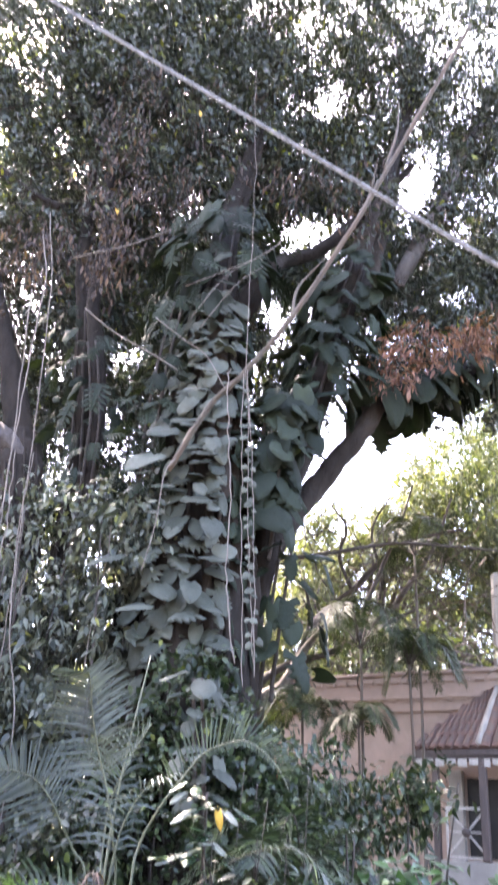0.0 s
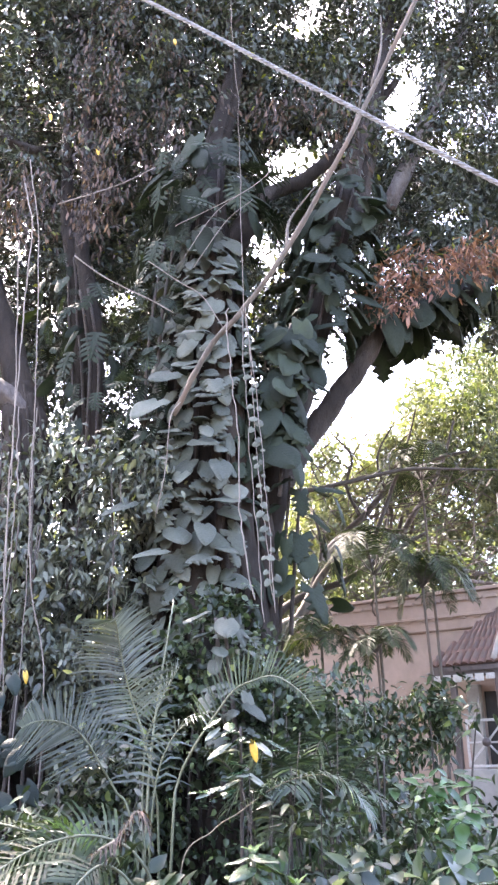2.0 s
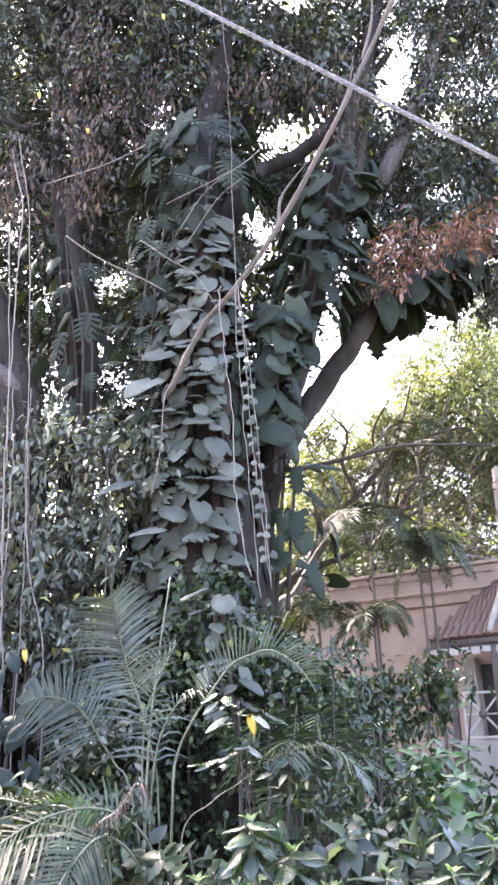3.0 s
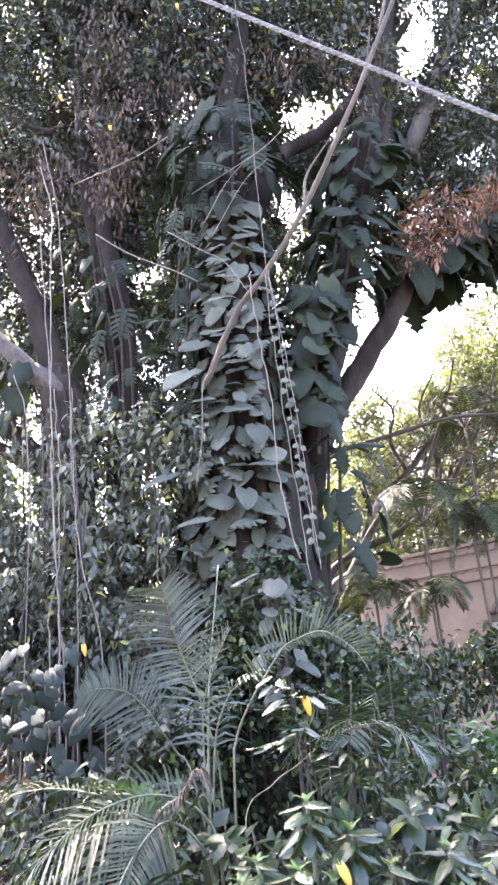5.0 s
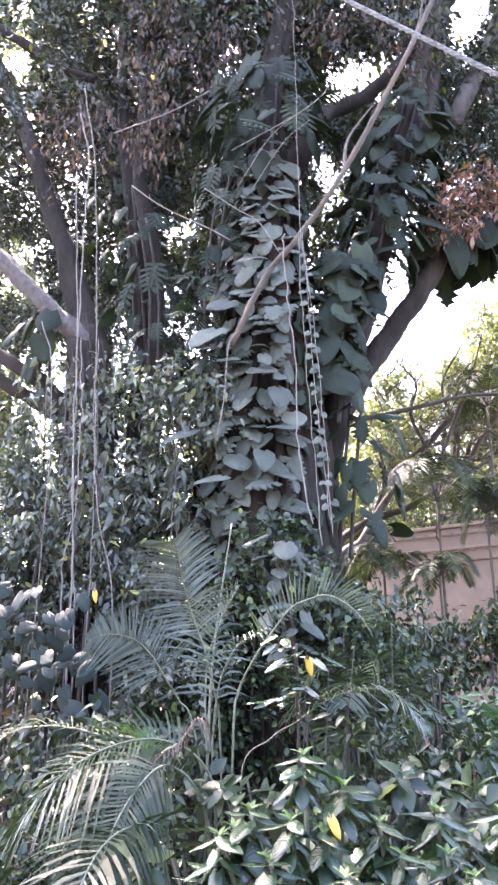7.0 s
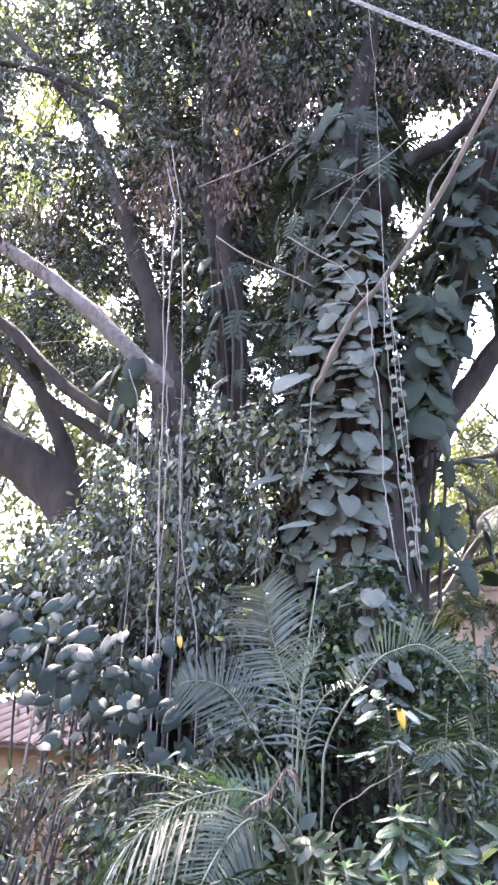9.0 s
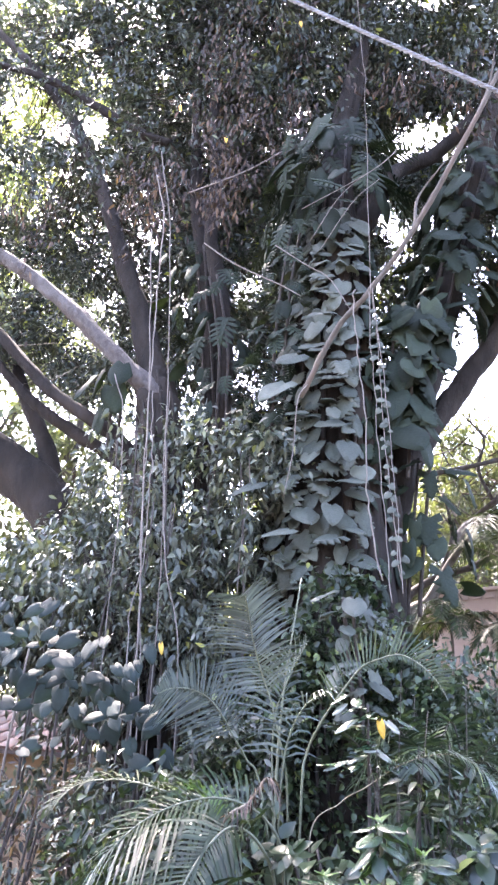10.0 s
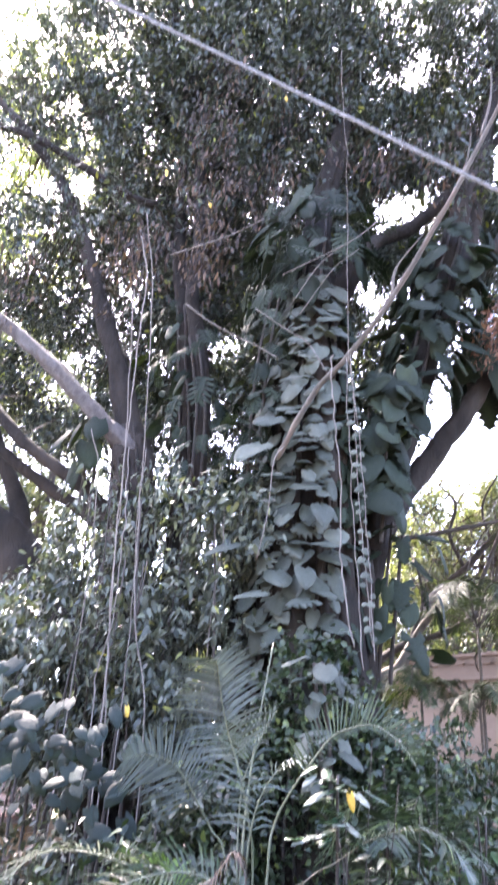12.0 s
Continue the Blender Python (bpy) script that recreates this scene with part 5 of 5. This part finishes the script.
def tiled_slope(corners, columns, rows):
    """A roof slope: lower left, lower right, upper right, upper left; boards below, tiles on top."""
    ea, eb, ec, ed = corners
    rb = bmesh.new()
    vs = [rb.verts.new(p) for p in corners] + [rb.verts.new(p - Vector((0, 0, 0.06))) for p in corners]
    for f in ((0, 1, 2, 3), (7, 6, 5, 4), (0, 4, 5, 1), (1, 5, 6, 2), (2, 6, 7, 3), (3, 7, 4, 0)):
        rb.faces.new([vs[i] for i in f])
    slope = part("porch_roof", rb, M_WOOD, house)
    for r in range(rows):
        for k in range(columns):
            u0, u1, v = k / columns, (k + 1) / columns, r / rows
            a = ea.lerp(eb, u0).lerp(ed.lerp(ec, u0), v)
            b = ea.lerp(eb, u1).lerp(ed.lerp(ec, u1), v)
            um = (u0 + u1) / 2
            y = ea.lerp(eb, um).lerp(ed.lerp(ec, um), v + 1 / rows) - (a + b) / 2
            x = b - a
            z = x.cross(y).normalized() * 0.15
            part("tile", tile_me, None, slope, matrix=Matrix.Translation((a + b) / 2 + z.normalized() * (0.008 + lr.uniform(0, 0.014))) @ Matrix((x, y, z)).transposed().to_4x4())


EA, EB, EC, ED = hp(2.28, 0.8, 3.09), hp(3.13, 0.85, 3.09), hp(3.2, 0.06, 3.92), hp(2.98, 0.06, 3.8)
tiled_slope((EA, EB, EC, ED), 8, 5)
tiled_slope((EB, hp(6.5, 0.85, 3.09), hp(6.5, 0.06, 3.92), EC), 22, 5)
part("hip_ridge", tube_mesh("hip_ridge", [EB + Vector((0, 0, 0.05)), (EB + EC) / 2 + Vector((0, 0, 0.06)), EC + Vector((0, 0, 0.05))], [0.045, 0.045], 8, 4, 0.1), M_WHITEWALL, house)
hbox("porch_post", 3.1, 3.19, 0.74, 0.82, 1.89, 3.05, M_WOOD)
hbox("beam", 2.25, 6.5, 0.72, 0.8, 2.97, 3.04, M_WOOD)
for k in range(28):
    hbox("valance_tab", 2.3 + k * 0.14, 2.41 + k * 0.14, 0.805, 0.82, 2.9 + 0.02 * (k % 2), 2.99, M_WHITEPAINT)
hbox("window", 2.72, 4.6, 0.0, 0.03, 1.95, 2.86, M_GLASSDARK)
hbox("pilaster", 2.5, 2.68, 0.0, 0.1, 0.0, 2.95, M_WHITEWALL)
hbox("corner_post", 2.5, 2.58, 0.66, 0.74, 0, 2.95, M_WOOD)
grille = part("grille", box(bmesh.new(), hp(2.92, 0.77, 2.445), (0.5, 0.025, 0.03), HROT), M_WHITEPAINT, house)
for s0, s1, z0, z1 in ((2.67, 2.695, 1.92, 2.45), (3.14, 3.165, 1.92, 2.45), (2.67, 3.16, 1.91, 1.94), (2.67, 3.16, 2.18, 2.2), (3.3, 3.325, 1.92, 2.45), (3.3, 3.8, 2.43, 2.46)):
    hbox("grille_bar", s0, s1, 0.76, 0.785, z0, z1, M_WHITEPAINT, grille)
for a in (47, -47):
    part("grille_bar", box(bmesh.new(), hp(2.915, 0.772, 2.19), (0.7, 0.016, 0.022), HROT @ Matrix.Rotation(radians(a), 3, "Y")), M_WHITEPAINT, grille)
part("grille_boss", tube_mesh("grille_boss", [hp(2.915, 0.76, 2.19), hp(2.915, 0.81, 2.19)], [0.05, 0.05], 12, 2), M_WOOD, grille)

# low outbuilding on the other side
shed = thing("outbuilding", "low ochre outbuilding with a clay tile roof", "shed")
part("wall", box(bmesh.new(), (-5.4, 11.4, 0.8), (3.4, 2.0, 1.7)), M_OCHRE, shed)
sr = part("roof", box(bmesh.new(), (-5.4, 11.2, 1.86), (3.7, 2.4, 0.05), Matrix.Rotation(radians(14), 3, "X")), M_WOOD, shed)
for r in range(6):
    for k in range(16):
        m = Matrix.Translation((-7.2 + k * 0.23, 10.02 + r * 0.38, 1.6 + r * 0.095)) @ Matrix.Rotation(radians(14), 4, "X") @ Matrix.Diagonal((0.22, 0.38, 0.12, 1))
        part("tile", tile_me, None, sr, matrix=m)

# ---- distance: sunlit trees, palms and a pale post ----


def far_tree(label, base, height, boxes, material, per_m3=6, per=26, size=0.16, bar=-0.05, seed=0.0, branches=9):
    t = thing("tree", label, "tree", "trees behind the garden")
    x, y = base
    part("trunk", tube_mesh("trunk", [(x, y, -0.1), (x + 0.1, y, height * 0.3), (x - 0.1, y, height * 0.6), (x + 0.2, y, height)], [0.2, 0.15, 0.1, 0.05], 9, 6, 0.2, seed=seed), M_BARK2, t)
    for k in range(branches):
        b = boxes[k % len(boxes)]
        z = height * lr.uniform(0.25, 0.7)
        e = (b[0][0] + lr.uniform(-0.7, 0.7) * b[1][0], b[0][1] + lr.uniform(-0.5, 0.5) * b[1][1], b[0][2] + lr.uniform(-0.4, 0.8) * b[1][2])
        part("limb", tube_mesh("limb", [(x, y, z), ((x * 0.5 + e[0] * 0.5), (y + e[1]) / 2, (z + e[2]) / 2 + lr.uniform(-0.3, 0.5)), e], [0.07, 0.045, 0.015], 7, 6, 0.3, seed=k), M_BARK2, t)
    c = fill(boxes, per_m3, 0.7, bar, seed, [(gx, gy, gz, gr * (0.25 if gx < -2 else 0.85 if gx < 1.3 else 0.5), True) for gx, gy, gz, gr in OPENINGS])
    tagged(part("crown", leaves_mesh("crown", *sunlit(sprays(c, per, 0.6, size, 0.3)), LEAF), material, t), kind="stuff")


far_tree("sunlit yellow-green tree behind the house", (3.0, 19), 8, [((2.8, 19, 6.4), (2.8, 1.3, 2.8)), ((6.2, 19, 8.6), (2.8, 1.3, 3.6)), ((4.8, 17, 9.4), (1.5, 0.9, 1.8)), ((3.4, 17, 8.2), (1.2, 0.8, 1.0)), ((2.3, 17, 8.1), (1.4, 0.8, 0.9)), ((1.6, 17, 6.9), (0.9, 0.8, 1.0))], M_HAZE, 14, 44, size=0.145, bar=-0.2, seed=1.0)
far_tree("sunlit tree under the rising limb, paled as by haze", (2.6, 17.4), 8, [((2.3, 17, 8.3), (1.5, 0.8, 0.8)), ((1.5, 17, 7.0), (1.2, 0.8, 1.1)), ((3.6, 17, 8.9), (1.0, 0.7, 0.8))], M_HAZE, 24, 36, size=0.12, bar=-0.05, seed=21.0)
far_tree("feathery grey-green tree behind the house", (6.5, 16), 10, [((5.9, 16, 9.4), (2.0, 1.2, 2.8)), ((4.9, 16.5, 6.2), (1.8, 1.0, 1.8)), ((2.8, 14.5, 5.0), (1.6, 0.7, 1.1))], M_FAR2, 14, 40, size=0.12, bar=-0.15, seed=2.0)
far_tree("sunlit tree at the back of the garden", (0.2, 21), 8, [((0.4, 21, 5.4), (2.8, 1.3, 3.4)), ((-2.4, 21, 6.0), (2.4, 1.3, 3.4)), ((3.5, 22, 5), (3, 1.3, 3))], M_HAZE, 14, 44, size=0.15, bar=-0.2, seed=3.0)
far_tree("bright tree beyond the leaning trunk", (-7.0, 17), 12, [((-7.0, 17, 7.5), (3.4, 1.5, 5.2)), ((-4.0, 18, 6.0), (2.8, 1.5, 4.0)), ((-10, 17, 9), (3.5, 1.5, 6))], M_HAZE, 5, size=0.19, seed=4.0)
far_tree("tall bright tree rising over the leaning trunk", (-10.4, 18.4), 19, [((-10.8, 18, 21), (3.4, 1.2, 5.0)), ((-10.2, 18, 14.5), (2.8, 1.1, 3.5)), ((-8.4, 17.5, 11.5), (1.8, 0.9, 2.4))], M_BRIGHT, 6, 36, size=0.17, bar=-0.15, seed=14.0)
far_tree("dense trees closing the garden", (-1.0, 24), 5, [((-8, 24, 2.6), (5, 1.2, 3.0)), ((0, 25, 2.6), (5, 1.2, 3.0)), ((8, 25, 3), (5, 1.2, 3.4))], M_FAR2, 5, size=0.25, seed=5.0)
# added out of sight behind the fig to keep sun off the porch roof
far_tree("hidden tall tree added to shade the house", (-2.0, 17.2), 15, [((-1.4, 16.6, 14.2), (2.6, 1.6, 1.3)), ((-2.6, 16.8, 12.4), (1.4, 1.2, 1.4))], M_CROWN, 16, 36, size=0.17, bar=-0.4, seed=17.0)
snag = thing("bare_tree", "tangle of bare brown branches beside the house", "tree")
part("trunk", tube_mesh("trunk", [(0.15, 10.6, -0.1), (0.2, 10.6, 2.6), (0.31, 10.5, 3.41), (0.55, 10.5, 3.62), (0.82, 10.5, 4.1), (1.1, 10.6, 4.5)], [0.12, 0.1, 0.08, 0.07, 0.05, 0.03], 9, 6, 0.3), M_STICK, snag)
for pts, r in (([(0.2, 10.7, 3.3), (0.3, 11.0, 3.75), (0.72, 11.0, 4.04), (1.13, 11.0, 4.17), (1.39, 11.0, 4.32), (1.82, 11.0, 4.58), (2.34, 11.0, 4.88)], 0.06), ([(0.2, 10.6, 3.0), (0.0, 9.8, 4.6), (0.38, 9.5, 4.87), (0.71, 9.5, 4.94), (1.33, 9.5, 5.09), (1.81, 9.5, 5.2), (2.41, 9.5, 5.21), (3.0, 9.5, 5.2)], 0.035),
               ([(0.8, 11.0, 4.1), (1.12, 12.0, 4.93), (1.61, 12.0, 5.41), (1.93, 12.0, 5.77), (2.34, 12.0, 6.17), (2.82, 12.0, 6.38), (3.3, 12.0, 6.5)], 0.06), ([(1.4, 11.2, 4.4), (2.25, 12.5, 5.28), (2.48, 12.5, 5.61), (2.77, 12.5, 6.04), (3.03, 12.5, 6.53), (3.28, 12.5, 7.26)], 0.05),
               ([(1.5, 11.0, 4.5), (1.95, 11.0, 5.61), (2.05, 11.0, 5.88), (2.21, 11.0, 6.32), (2.33, 11.0, 6.74)], 0.03), ([(1.6, 12.0, 5.4), (1.4, 12, 5.9), (1.5, 12, 6.4), (1.2, 12, 6.8)], 0.03), ([(2.0, 12.0, 5.8), (1.9, 12, 6.4), (2.2, 12, 7.0)], 0.025), ([(0.72, 11.0, 4.04), (0.9, 11, 4.6), (0.8, 11, 5.2)], 0.03)):
    part("limb", tube_mesh("limb", pts, [r, r * 0.8, r * 0.35], 8, 6, 0.3, seed=len(pts)), M_TWIG, snag)
br = np.random.default_rng(8)
starts, ends = [], []
for k in range(90):
    a = np.array((br.uniform(0.6, 3.2), br.uniform(10.6, 13.0), br.uniform(3.9, 6.2)))
    way = unit(np.array((br.normal(0.5, 0.6), br.normal(0, 0.3), br.normal(0.55, 0.5))))
    for step in range(4):
        b = a + way * br.uniform(0.2, 0.4)
        starts.append(a)
        ends.append(b)
        a, way = b, unit(way + br.normal(size=3) * 0.35)
tagged(part("branchwork", twigs_mesh("branchwork", np.array(starts), np.array(ends), 0.014), M_STICK, snag), kind="stuff")
post = thing("lamp_post", "pale concrete post standing among the trees", "post")
part("shaft", box(bmesh.new(), (4.7, 15.2, 3.45), (0.2, 0.2, 7.1), Matrix.Rotation(radians(2), 3, "Y")), M_WHITEWALL, post)


def far_palm(base, height, spread, seed, lean=0.0):
    q = random.Random(seed)
    t = thing("palm", "slender palm standing against the house", "palm", "slender palms")
    x, y = base
    part("trunk", tube_mesh("trunk", [(x, y, 0), (x + 0.05, y, height * 0.5), (x, y, height)], [0.03, 0.02, 0.016], 9, 6, 0.05), M_STICK, t)
    for k in range(10):
        a = k * 0.628 + q.uniform(-0.25, 0.25)
        far = spread * q.uniform(0.7, 1.25)
        dx, dy = math.cos(a) * far + lean * spread, math.sin(a) * far
        lift = q.uniform(-0.1, 0.5) * spread
        frond(t, [(x, y, height), (x + dx * 0.4, y + dy * 0.4, height + 0.2 * spread + lift), (x + dx * 0.8, y + dy * 0.8, height + 0.15 * spread + lift), (x + dx * 1.15, y + dy * 1.15, height - (0.35 + lean) * spread + lift)], 0.42 * spread, 40, M_PALMFAR, M_TWIG, seed=seed + k, droop=0.45, leaf_w=0.016, fold=0.3)


far_palm((1.48, 10.3), 4.1, 0.72, 40)
far_palm((2.07, 10.3), 3.95, 0.5, 50, 0.35)
far_palm((0.8, 10.3), 3.3, 0.5, 60)
far_palm((1.45, 10.2), 3.15, 0.45, 65)
far_palm((2.3, 10.9), 5.6, 0.6, 70)
